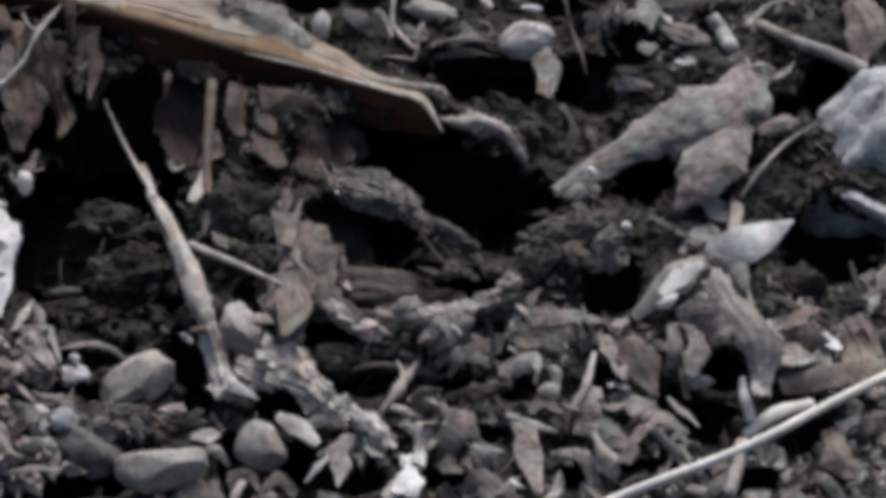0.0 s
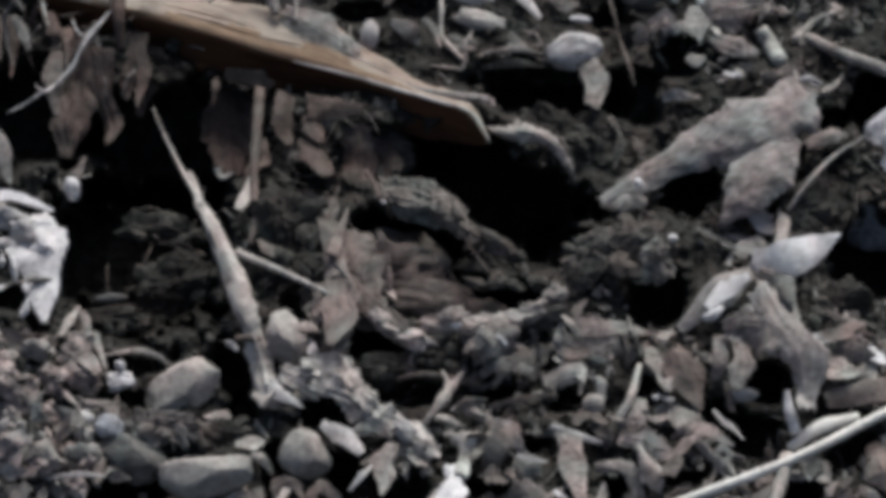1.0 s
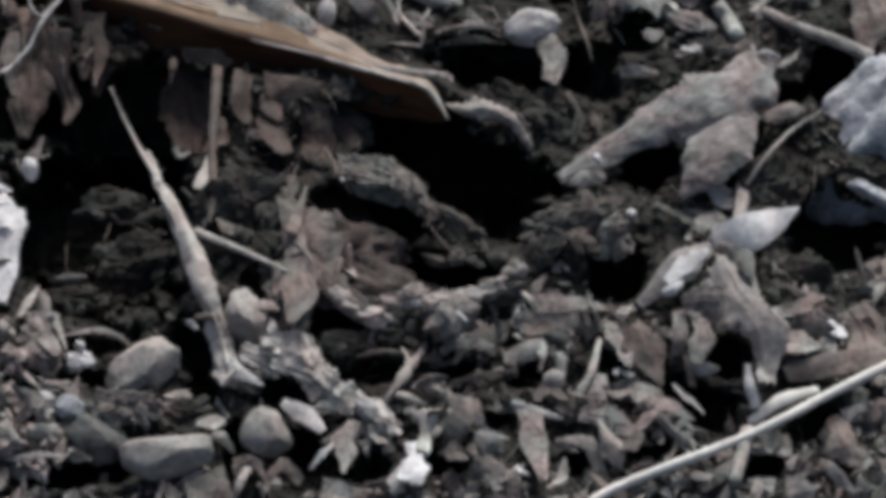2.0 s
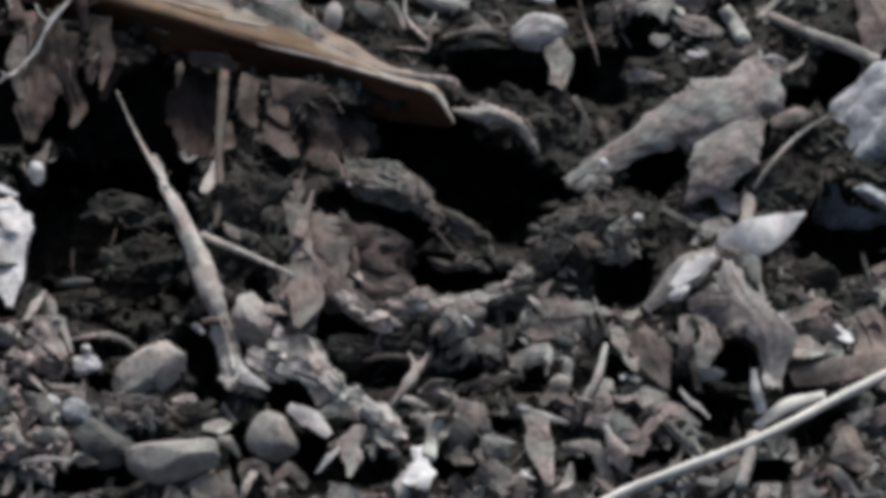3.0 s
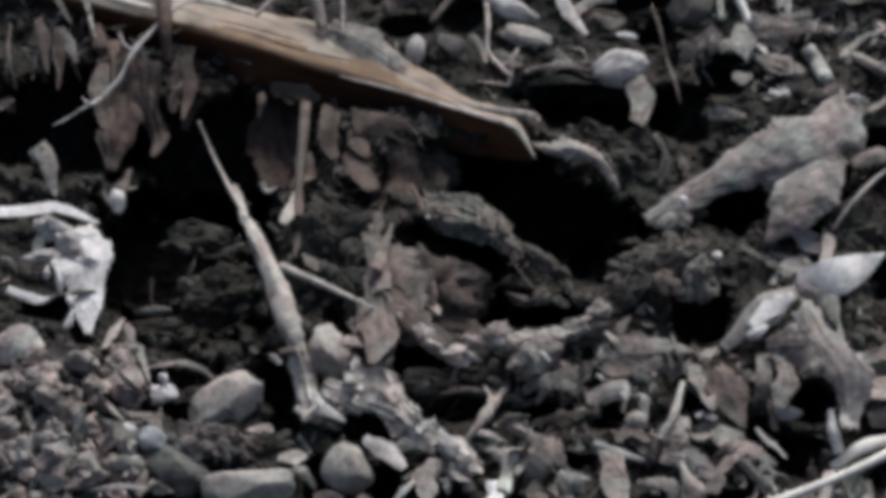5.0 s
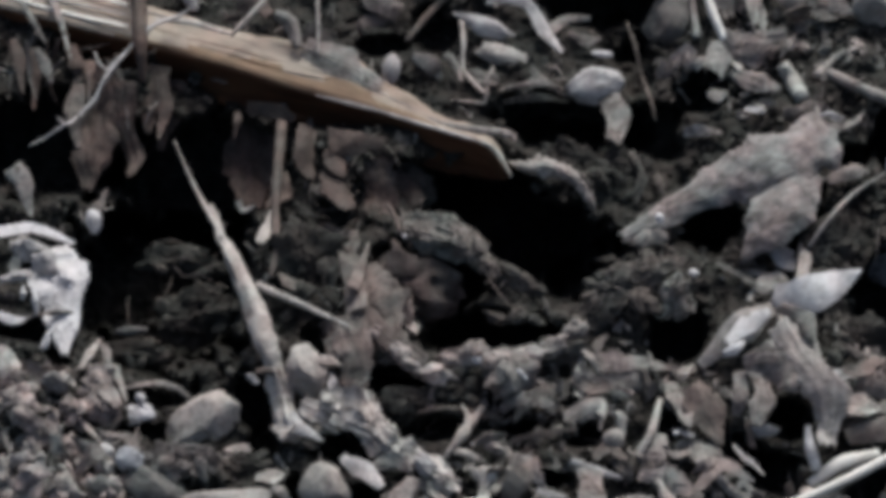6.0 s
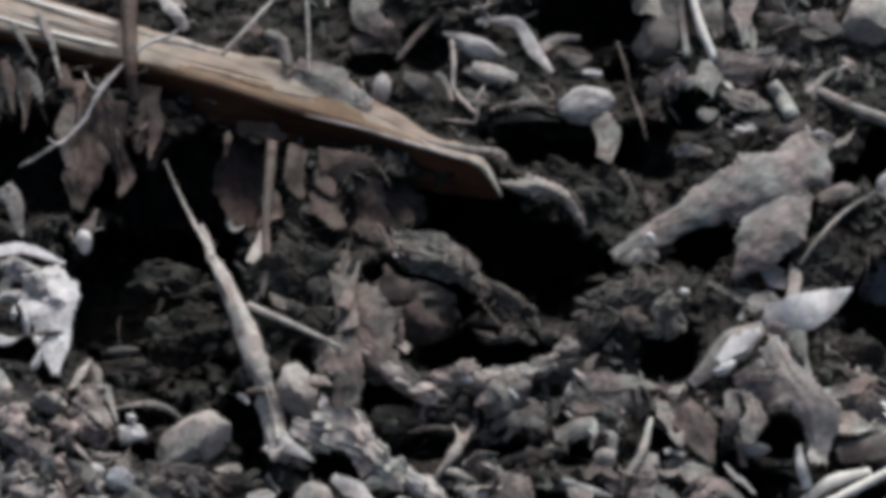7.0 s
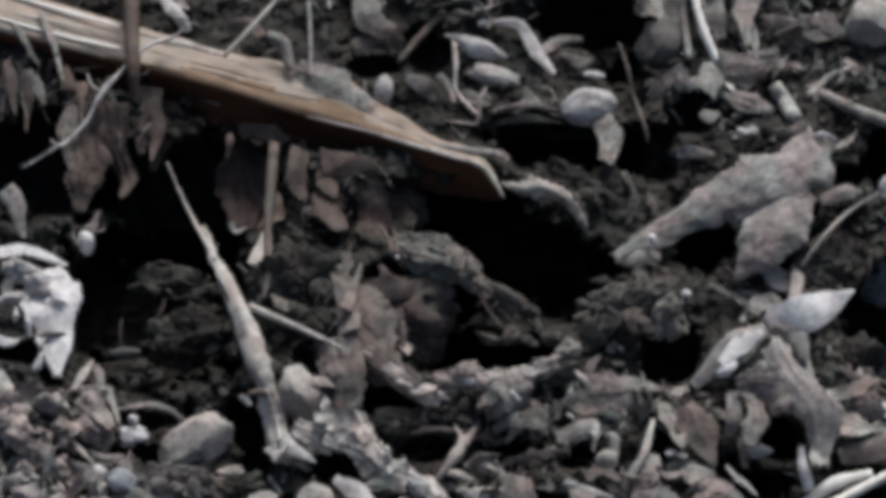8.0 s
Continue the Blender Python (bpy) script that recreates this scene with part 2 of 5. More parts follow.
# ---- makers ----
def root_mat(name, spots, mat, label, seed, most=60):
    """Many fine fibres in and over the soil: each spot is centre, half axes, count, lift."""
    r = random.Random(seed)
    verts, faces = [], []
    for cu, cv, a, b, count, lift in spots:
        for k in range(count):
            u, v = cu + a * r.gauss(0, 0.5), cv + b * r.gauss(0, 0.5)
            turn, run, bow = r.uniform(0, 2 * math.pi), r.uniform(24, 90), r.uniform(-0.35, 0.35)
            du, dv = run * math.cos(turn), run * math.sin(turn)
            h = lift + r.uniform(-10, 6)
            if high(u, v) - high(u, v, False) > most:
                continue
            pts = [(u - du / 2, v - dv / 2, h - 6), (u - dv * bow * 0.5, v + du * bow * 0.5, h + r.uniform(2, 12)), (u + du / 2, v + dv / 2, h - 6)]
            vs, fs = tube(pts, [0.5, r.uniform(0.7, 1.5), 0.4], n=7, sides=5, seed=k)
            n = len(verts)
            verts += vs
            faces += [tuple(i + n for i in f) for f in fs]
    return tagged(finish(name, verts, faces, mat), label, "roots", kind="stuff")


def finish(name, verts, faces, mat, smooth=True, parent=None, origin=None):
    """One mesh object with its origin at its base."""
    co = np.array([tuple(p) for p in verts])
    o = Vector(origin) if origin is not None else Vector((co[:, 0].mean(), co[:, 1].mean(), co[:, 2].min()))
    me = bpy.data.meshes.new(name)
    me.from_pydata([tuple(c) for c in (co - np.array(o))], [], faces)
    me.materials.append(mat)
    me.polygons.foreach_set("use_smooth", [smooth] * len(me.polygons))
    me.update()
    ob = new(name, me)
    if parent:
        ob.parent = parent
        ob.location = o - parent.location
    else:
        ob.location = o
    return ob


def curve_points(pts, n):
    """n places along a smooth line through the points."""
    p = [Vector(q) for q in pts]
    p = [2 * p[0] - p[1]] + p + [2 * p[-1] - p[-2]]
    out = []
    for i in range(n):
        s = i / (n - 1) * (len(p) - 3)
        k = min(int(s), len(p) - 4)
        t = s - k
        a, b, c, d = p[k:k + 4]
        out.append(0.5 * (2 * b + (c - a) * t + (2 * a - 5 * b + 4 * c - d) * t * t + (3 * b - a - 3 * c + d) * t ** 3))
    return out


def lifted(path, lift):
    """Plan places (u, v[, h over the ground]) as (u, v, h)."""
    return [Vector((q[0], q[1], high(q[0], q[1]) + (q[2] if len(q) > 2 else lift))) for q in path]


def tube(path, radii, lift=8, n=0, sides=9, knob=0.15, seed=0, flat=1.0, level=None):
    """Vertices and faces of a stem along plan places; level: a fixed height for all of it."""
    base = [Vector((q[0], q[1], level + (q[2] if len(q) > 2 else 0))) for q in path] if level is not None else lifted(path, lift)
    length = sum((b - a).length for a, b in zip(base, base[1:]))
    n = n or max(8, min(70, int(length / 9)))
    line = curve_points(base, n)
    verts, faces = [], []
    for i, p in enumerate(line):
        d = (line[min(i + 1, n - 1)] - line[max(i - 1, 0)]).normalized()
        side = d.cross(Vector((0, 0, 1)))
        side = side.normalized() if side.length > 1e-4 else Vector((1, 0, 0))
        out = side.cross(d).normalized()
        s = i / (n - 1) * (len(radii) - 1)
        k = min(int(s), len(radii) - 2)
        r = radii[k] + (radii[k + 1] - radii[k]) * (s - k)
        r *= 1 + knob * (0.7 * noise.noise((i * 0.21, seed * 3.1, 0.5)) + 0.5 * noise.noise((i * 0.6, seed * 3.1, 4.5)))
        for j in range(sides):
            a = 2 * math.pi * j / sides
            q = r * (1 + knob * (1.1 * noise.noise((i * 0.16, j * 1.3, seed * 1.7)) + 0.5 * noise.noise((i * 0.5, j * 2.3, seed))))
            w = p + side * (q * math.cos(a)) + out * (q * flat * math.sin(a))
            verts.append(at(*w))
    for i in range(n - 1):
        for j in range(sides):
            k = (j + 1) % sides
            faces.append((i * sides + j, i * sides + k, (i + 1) * sides + k, (i + 1) * sides + j))
    faces.append(tuple(range(sides))[::-1])
    faces.append(tuple((n - 1) * sides + j for j in range(sides)))
    return verts, faces


def sheet(path, widths, lift=10, curl=0.4, thick=4, seed=0, rag=0.15, crumple=6, roll=0, n=0, m=13, level=None, pleat=0.0, folds=3.0):
    """A creased, torn sheet with thickness along plan places. curl: bow of the cross-section; crumple: depth of its creases; roll: degrees about its length; pleat, folds: depth and number of its long folds."""
    base = [Vector((q[0], q[1], level + (q[2] if len(q) > 2 else 0))) for q in path] if level is not None else lifted(path, lift)
    length = sum((b - a).length for a, b in zip(base, base[1:]))
    n = n or max(9, min(60, int(length / 5)))
    line = curve_points(base, n)
    rnd = random.Random(seed * 13 + 5)
    wide = max(widths)
    creases = []
    for _ in range(5):
        a = rnd.uniform(0, math.pi)
        creases.append((rnd.uniform(0, length), rnd.uniform(-0.5, 0.5) * wide, math.cos(a), math.sin(a), rnd.uniform(-1, 1)))
    front, back = [], []
    for i, p in enumerate(line):
        d = (line[min(i + 1, n - 1)] - line[max(i - 1, 0)]).normalized()
        side = d.cross(Vector((0, 0, 1))).normalized()
        out = side.cross(d).normalized()
        c, s = math.cos(radians(roll)), math.sin(radians(roll))
        side, out = side * c + out * s, out * c - side * s
        f = i / (n - 1) * (len(widths) - 1)
        k = min(int(f), len(widths) - 2)
        w = widths[k] + (widths[k + 1] - widths[k]) * (f - k)
        run = length * i / (n - 1)
        for j in range(m):
            x = 2 * j / (m - 1) - 1
            lip = 5 if x > 0 else 11
            ww = w * (1 + rag * abs(x) * (2.4 * noise.noise((run * 0.014 + seed, lip, seed * 2.3)) + 0.9 * noise.noise((run * 0.037, lip, seed)) + 0.6 * noise.noise((run * 0.12, lip, seed))))
            across = 0.5 * ww * x
            end = 0.35 * rag * wide * noise.noise((x * 2.6, seed * 1.3, 2.0 + (i > n / 2))) * abs(2 * i / (n - 1) - 1) ** 4
            q = p + side * across + d * end + out * (-curl * 0.5 * w * x * x)
            bend = sum(g * abs((run - a) * cx + (across - e) * sx) for a, e, cx, sx, g in creases) / (0.35 * wide + 12)
            bend += 0.5 * noise.noise((q.x * 0.03, q.y * 0.03, seed)) + 0.12 * noise.noise((q.x * 0.1, q.y * 0.1, seed + 8))
            fold = 0.5 * pleat * min(1.0, 1.3 * w / wide) * (math.sin(folds * math.pi * x + 4 * noise.noise((run * 0.016, seed * 1.9, 6.0))) * (0.5 + 1.2 * noise.noise((run * 0.025, x * 1.2, seed + 3.0))) + 1.4 * noise.noise((q.x * 0.045, q.y * 0.045, seed + 4.0)))
            q = q + out * (crumple * bend + fold)
            front.append(q)
            back.append(q - out * thick)
    verts = [at(*q) for q in front + back]
    t = n * m
    faces = []
    for i in range(n - 1):
        for j in range(m - 1):
            a = i * m + j
            faces.append((a, a + 1, a + m + 1, a + m))
            faces.append((t + a, t + a + m, t + a + m + 1, t + a + 1))
    ring = list(range(m)) + [i * m + m - 1 for i in range(1, n)] + [(n - 1) * m + j for j in range(m - 2, -1, -1)] + [i * m for i in range(n - 2, 0, -1)]
    for a, b in zip(ring, ring[1:] + ring[:1]):
        faces.append((b, a, t + a, t + b))
    return verts, faces


def lump(u, v, w, h, turn=0, deep=0.8, lift=0.0, seed=0, rough=0.12, facets=0, point=0.0, fine=0.0, res=3, level=None, soft=0.97):
    """A stone, seed or clod: w by h across, turned in the bank's face, deep times its height thick."""
    bm = bmesh.new()
    bmesh.ops.create_icosphere(bm, subdivisions=res, radius=1.0)
    rnd = random.Random(seed * 7 + 3)
    planes = [(Vector((rnd.gauss(0, 1), rnd.gauss(0, 1), rnd.gauss(0, 1))).normalized(), rnd.uniform(0.55, 0.88)) for _ in range(facets)]
    h0 = (high(u, v) if level is None else level) + lift
    c, s = math.cos(radians(turn)), math.sin(radians(turn))
    verts = []
    for q in bm.verts:
        p = q.co.copy()
        for nrm, lim in planes:
            over = p.dot(nrm) - lim
            if over > 0:
                p -= nrm * (over * soft)
        g = 1 + rough * (noise.noise(p * 1.3 + Vector((seed, 0, 0))) + 0.6 * noise.noise(p * 2.9 + Vector((0, seed, 0))))
        if fine:
            g += fine * (noise.noise(p * 7 + Vector((0, 0, seed))) + 0.7 * abs(noise.noise(p * 15 + Vector((seed, seed, 0)))))
        p = p * g
        if point:
            taper = 1 - point * max(0.0, abs(p.x)) ** 1.6
            p.y *= taper
            p.z *= taper
        x, y, z = p.x * w / 2, p.y * h / 2, p.z * h * deep / 2
        verts.append(at(u + x * c - y * s, v + x * s + y * c, h0 + z))
    faces = [tuple(x.index for x in f.verts) for f in bm.faces]
    bm.free()
    return verts, faces


def thing(name, geo, mat, label, category, group="", kind="", smooth=True):
    return tagged(finish(name, *geo, mat, smooth), label, category, group, kind)


def part(name, geo, mat, parent, label=""):
    ob = finish(name, *geo, mat, parent=parent)
    return tagged(ob, label) if label else ob


# ---- the ground: one sheet, fine where it is seen, on to the horizon ----
def spread(lo, hi, step):
    mid = list(np.arange(lo, hi, step))
    out, d = [], step
    a, b = [], []
    x, y = mid[0], mid[-1]
    while y < 6e5:
        d *= 1.28
        x, y = x - d, y + d
        a.append(x)
        b.append(y)
    return np.array(a[::-1] + mid + b)


def build_ground():
    us, vs = spread(-190, 1790, 3.6), spread(-130, 1110, 3.6)
    U, V = np.meshgrid(us, vs)
    H = lie(U, V)
    K = 1 - np.clip(H * UNIT, -0.1, 0.1) / FAR
    ax, au, an = (np.array(a) for a in (AX, AU, AN))
    P = ((U - MID_U) * UNIT * K)[..., None] * ax + ((MID_V - V) * UNIT * K)[..., None] * au + (H * UNIT)[..., None] * an
    r, c = U.shape
    idx = np.arange(r * c).reshape(r, c)
    quads = np.stack([idx[1:, :-1], idx[1:, 1:], idx[:-1, 1:], idx[:-1, :-1]], -1).reshape(-1, 4)
    me = bpy.data.meshes.new("ground")
    me.vertices.add(r * c)
    me.vertices.foreach_set("co", P.reshape(-1))
    me.loops.add(quads.size)
    me.loops.foreach_set("vertex_index", quads.reshape(-1))
    me.polygons.add(len(quads))
    me.polygons.foreach_set("loop_start", np.arange(len(quads)) * 4)
    me.polygons.foreach_set("use_smooth", np.ones(len(quads), bool))
    me.update(calc_edges=True)
    me.materials.append(SOIL)
    tagged(new("ground", me), "dark crumbly garden soil with burrow holes", "soil", kind="structure")


build_ground()


# ---- the split stick over the burrow ----
def build_stick():
    """A split length of wood: lit upper face, dark under-face, ragged end. Each station: ridge, upper edge, lower edge, height over the ground."""
    stations = [(-190, 6, -92, 60, 60), (100, 80, 4, 120, 60), (250, 117, 47, 172, 62), (400, 157, 90, 228, 66), (500, 191, 108, 246, 68), (600, 217, 130, 268, 70),
                (660, 234, 176, 294, 72), (710, 249, 202, 318, 74), (765, 266, 240, 338, 76), (830, 286, 258, 349, 76), (856, 305, 272, 352, 76), (886, 345, 338, 353, 74)]
    n = 110
    keys = [Vector((s[0], s[1], s[4])) for s in stations]
    tops = [Vector((s[0], s[2], 0)) for s in stations]
    lows = [Vector((s[0], s[3], 0)) for s in stations]
    a, b, c = curve_points(keys, n), curve_points(tops, n), curve_points(lows, n)
    a_line, b_line = a, b
    verts, faces = [], []
    for i in range(n):
        rid, top, low = a[i], b[i], c[i]
        h0 = 0.70 * (rid.y - MID_V) + rid.z
        jag = 1.5 * noise.noise((i * 0.9, 0, 3)) + 2.2 * noise.noise((i * 0.31, 7, 3))
        ring = []
        for k in range(8):                                   # upper face, back to front
            f = k / 7
            v = top.y + (rid.y - top.y) * f + jag * (1 - f)
            groove = 2.6 * noise.noise((k * 1.9, i * 0.03, 1)) + 1.6 * noise.noise((k * 3.7, i * 0.12, 5))
            ring.append((rid.x, v, h0 - 62 * (1 - f) ** 1.3 + groove))
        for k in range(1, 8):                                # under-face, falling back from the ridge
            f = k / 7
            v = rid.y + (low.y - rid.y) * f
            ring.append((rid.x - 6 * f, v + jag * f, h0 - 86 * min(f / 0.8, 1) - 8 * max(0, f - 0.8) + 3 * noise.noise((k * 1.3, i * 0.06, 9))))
        ring.append((rid.x, (top.y + low.y) / 2, h0 - 150))  # back
        verts += [at(*q) for q in ring]
    m = 16
    for i in range(n - 1):
        for j in range(m):
            k = (j + 1) % m
            faces.append((i * m + j, (i + 1) * m + j, (i + 1) * m + k, i * m + k))
    faces += [tuple(range(m)), tuple((n - 1) * m + j for j in range(m - 1, -1, -1))]
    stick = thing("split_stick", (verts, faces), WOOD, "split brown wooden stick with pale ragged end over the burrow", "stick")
    me = stick.data
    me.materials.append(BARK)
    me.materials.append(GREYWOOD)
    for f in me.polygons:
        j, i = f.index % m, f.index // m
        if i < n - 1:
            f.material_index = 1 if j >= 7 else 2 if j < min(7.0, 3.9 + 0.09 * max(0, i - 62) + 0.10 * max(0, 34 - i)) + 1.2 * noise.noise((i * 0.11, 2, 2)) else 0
    lv = lambda v: 0.70 * (v - MID_V)
    part("splinter", tube([(770, 262, lv(262) + 62), (840, 288, lv(288) + 82), (868, 310, lv(310) + 84), (888, 348, lv(348) + 80)], [2, 4, 3.5, 1.5], level=0, seed=2, knob=0.4), TWIG, stick, "pale frayed splinter")
    part("splinter", tube([(700, 236, lv(236) + 60), (800, 262, lv(262) + 62), (880, 272, lv(272) + 60), (896, 285, lv(285) + 58)], [3, 7, 8, 3], level=0, seed=5, flat=0.6), LEAF, stick, "frayed grey splinter")
    part("pale_band", sheet([(-120, -62, lv(-12) + 40), (60, 0, lv(30) + 48), (208, 43, lv(72) + 52)], [4, 6, 6], curl=0.1, crumple=0.4, seed=640, rag=0.06, level=0, roll=-30), STRAW, stick, "bleached raised grain")
    part("pale_band", sheet([(-120, -4, lv(10) + 52), (60, 48, lv(62) + 58), (208, 83, lv(97) + 62)], [3.5, 5, 5], curl=0.1, crumple=0.4, seed=641, rag=0.06, level=0, roll=-30), STRAW, stick, "bleached raised grain")
    part("splinter", tube([(20, 22, lv(42) + 50), (120, 44, lv(64) + 54), (206, 62, lv(84) + 56)], [1.5, 2.5, 2], level=0, seed=8), HUSK, stick, "pale raised splinter")
    # Pale strand along the ridge: the highlight on its edge, put in as colour.
    part("splinter", tube([(540, 203, lv(203) + 70), (640, 228, lv(228) + 73), (740, 258, lv(258) + 76), (826, 284, lv(284) + 78)], [1, 2.6, 3.4, 2], level=0, seed=9, knob=0.3), HUSK, stick, "pale line for the ridge's highlight")
    part("splinter", tube([(250, 74, lv(74) + 48), (320, 78, lv(78) + 50), (390, 97, lv(97) + 50)], [8, 10, 5], level=0, seed=10), TWIG, stick, "pale raised splinter")

    r = random.Random(6)
    for k in range(16):                                      # loose fibres along the upper face
        a = r.uniform(-60, 700)
        run, f = r.uniform(60, 200), r.uniform(0.1, 0.95)
        pts = []
        for q in (0, 0.5, 1):
            x = a + run * q
            i = min(n - 1, max(0, min(range(n), key=lambda s: abs(a_line[s].x - x))))
            rv, tv = a_line[i].y, b_line[i].y
            v = tv + (rv - tv) * f + r.uniform(-3, 3)
            pts.append((x, v, 0.70 * (rv - MID_V) + a_line[i].z - 62 * (1 - f) ** 1.3 + 0.6 + 2 * q * (1 - q)))
        part("fibre", tube(pts, [0.8, r.uniform(1.4, 2.8), 0.8], level=0, seed=k, sides=6, flat=0.5), r.choice([GREYWOOD, GREYWOOD, TWIG, WOOD]), stick)


build_stick()


# ---- stems, roots and straws ----
def stem(name, path, radii, mat, label, category="stem", **kw):
    return thing(name, tube(path, radii, **kw), mat, label, category)


stem("dark_stem", [(232, -120, 110), (229, 20, 118), (231, 110, 112), (236, 180, 70)], [16, 15, 13, 6], STEM, "dark brown upright plant stem before the stick", seed=1)
root = stem("pale_root", [(34, 294, 60), (59, 282, 66), (90, 262, 74), (114, 248, 80), (130, 234, 86), (149, 214, 92), (163, 186, 98), (183, 154, 108), (213, 120, 122), (250, 84, 138), (290, 66, 105)], [1.5, 2.2, 2, 4, 2.4, 3.6, 2.8, 4.6, 3.2, 5, 3], HUSK, "thin pale wiry root hanging from the stick", "root", seed=3, knob=0.6, n=60)
part("side_root", tube([(118, 246, 84), (100, 256, 84), (84, 244, 78)], [3, 2.5, 1.2], seed=301, knob=0.5), HUSK, root)
part("side_root", tube([(176, 162, 108), (160, 150, 110), (150, 128, 100)], [3, 2, 1], seed=302, knob=0.5), HUSK, root)
part("side_root", tube([(256, 78, 136), (300, 64, 126), (330, 40, 110)], [4, 3, 1.5], seed=303, knob=0.5), HUSK, root)
stem("grass_blade", [(392, 98, 95), (430, 58, 112), (496, -14, 120)], [4, 5, 3], TWIG, "thin pale dry grass blade standing on the stick", "grass blade", seed=4)
stem("grass_blade", [(545, 132, 86), (546, 80, 105), (543, 2, 120)], [3, 3.5, 3.5], TWIG, "short dull grass stub on the stick", "grass blade", seed=5)
stem("thin_straw", [(702, 108, 12), (740, 62, 22), (782, 18, 20)], [6, 7, 6], DIMTWIG, "short grey dry straw on soil", "straw", seed=6)
stem("bent_stalk", [(800, 70, 24), (803, 110, 26), (802, 152, 28), (818, 178, 30), (846, 204, 24)], [5, 5, 3, 4, 4], TWIG, "thin bent dry stalk on soil", "stalk", seed=7, knob=0.4)
stem("upright_straw", [(1203, -60, 40), (1206, 20, 44), (1216, 102, 18)], [6, 6, 7], TWIG, "pale dry straw standing in soil", "straw", seed=10)
stem("upright_straw", [(1214, -60, 52), (1238, 40, 52), (1266, 106, 20)], [7, 8, 8], STRAW, "bright pale dry straw standing in soil", "straw", seed=11)
stem("thin_twig", [(1092, 74, 14), (1108, 120, 24), (1118, 165, 26), (1134, 210, 22), (1144, 250, 12)], [1.6, 3, 2.6, 3.2, 1.8], DIMTWIG, "thin brown twig on dark soil", "twig", seed=12, knob=0.5)
stem("cut_stalk", [(1366, 148, 18), (1384, 176, 22), (1402, 207, 14)], [13, 15, 14], TWIG, "short cut grey stalk piece on soil", "stalk", seed=13, knob=0.06)
stem("thin_straw", [(1426, 168, 18), (1460, 138, 22), (1502, 118, 18)], [7, 8, 6], TWIG, "short pale straw on soil", "straw", seed=14)
stem("grey_twig", [(1448, 162, 12), (1520, 196, 26), (1580, 218, 32), (1640, 246, 22)], [9, 11, 12, 12], CHIP, "smooth grey dead twig on soil", "twig", seed=15, knob=0.06)
stem("tan_root", [(1552, 338, 76), (1494, 376, 74), (1446, 426, 66), (1416, 470, 44)], [2, 4, 4.5, 4], TWIG, "thin tan root arching over the soil", "root", seed=16)
stem("wood_sliver", [(1416, 446, 26), (1408, 490, 32), (1400, 535, 22)], [14, 14, 11], TWIG, "upright tan wood sliver in soil", "sliver", seed=17, flat=0.5)
stem("long_straw", [(1130, 1030, 44), (1202, 995, 52), (1412, 915, 74), (1560, 842, 78), (1670, 790, 78), (1800, 736, 60)], [9.5, 9.5, 9, 9, 9, 8], STRAW, "long bleached cream straw lying over the soil", "straw", seed=18, knob=0.12, n=60)
stem("split_straw", [(1418, 892, 52), (1470, 856, 66), (1540, 836, 60)], [9, 13, 9], STRAW, "short split cream straw beside the long one", "straw", seed=19, flat=0.6)
stem("pale_stalk", [(1414, 905, 62), (1402, 950, 64), (1388, 1000, 58)], [15, 13, 11], TWIG, "pale grey stalk under the long straw", "stalk", seed=20)
stem("white_stub", [(1414, 790, 84), (1418, 825, 80), (1430, 864, 66)], [6, 9, 9], WHITE, "short white plant stub in soil", "stub", seed=21)
stem("pale_stalk", [(1152, 742, 44), (1136, 800, 42), (1114, 842, 24)], [5, 8, 7], TWIG, "thin pale stalk leaning in the litter", "stalk", seed=22)
fork = stem("forked_twig", [(768, 850, 26), (800, 808, 42), (818, 782, 46), (838, 756, 50)], [5, 9, 8, 5], TWIG, "short broken forked twig in the litter", "twig", seed=23, knob=0.5)
part("prong", tube([(812, 792, 46), (812, 770, 52), (802, 752, 52)], [6, 5, 3], seed=24, knob=0.5), TWIG, fork)
stem("thin_straw", [(722, 766, 40), (770, 758, 44), (826, 766, 40), (875, 780, 26)], [3, 6, 5, 3], DIMTWIG, "thin dull straw in the litter", "straw", seed=24)

twig = tagged(finish("forked_root", *tube([(292, 285, 40), (318, 345, 54), (345, 398, 66), (374, 450, 76), (396, 495, 82), (432, 575, 86), (458, 650, 80), (472, 700, 72), (484, 748, 64), (494, 804, 44)],
                                          [1.5, 2.2, 3, 6, 11.5, 17, 19, 20, 23, 20], seed=30, knob=0.36, sides=16), PALEWOOD), "pale forked dead root leaning before the hollow", "root")
part("side_shoot", tube([(440, 540, 82), (480, 558, 80), (535, 582, 74), (602, 614, 50)], [7, 6, 5, 3], seed=31), PALEWOOD, twig)
part("side_shoot", tube([(356, 400, 66), (366, 425, 74), (374, 460, 80)], [5, 7, 9], seed=32), PALEWOOD, twig)
part("broken_end", sheet([(470, 778, 74), (492, 800, 78), (520, 818, 56)], [36, 40, 14], curl=0.2, thick=5, seed=33, rag=0.5, crumple=7), PALEWOOD, twig, "pale torn wood")
part("bark_flap", sheet([(420, 700, 86), (430, 704, 92), (440, 714, 88)], [7, 11, 5], curl=0.2, thick=2.5, seed=34, rag=0.35, crumple=3), HUSK, twig, "pale lifted bark")
part("torn_wedge", sheet([(494, 770, 84), (518, 792, 92), (556, 816, 72)], [26, 30, 4], curl=0.1, thick=4, seed=133, rag=0.3, crumple=3, roll=-16), HUSK, twig, "bright torn wood")
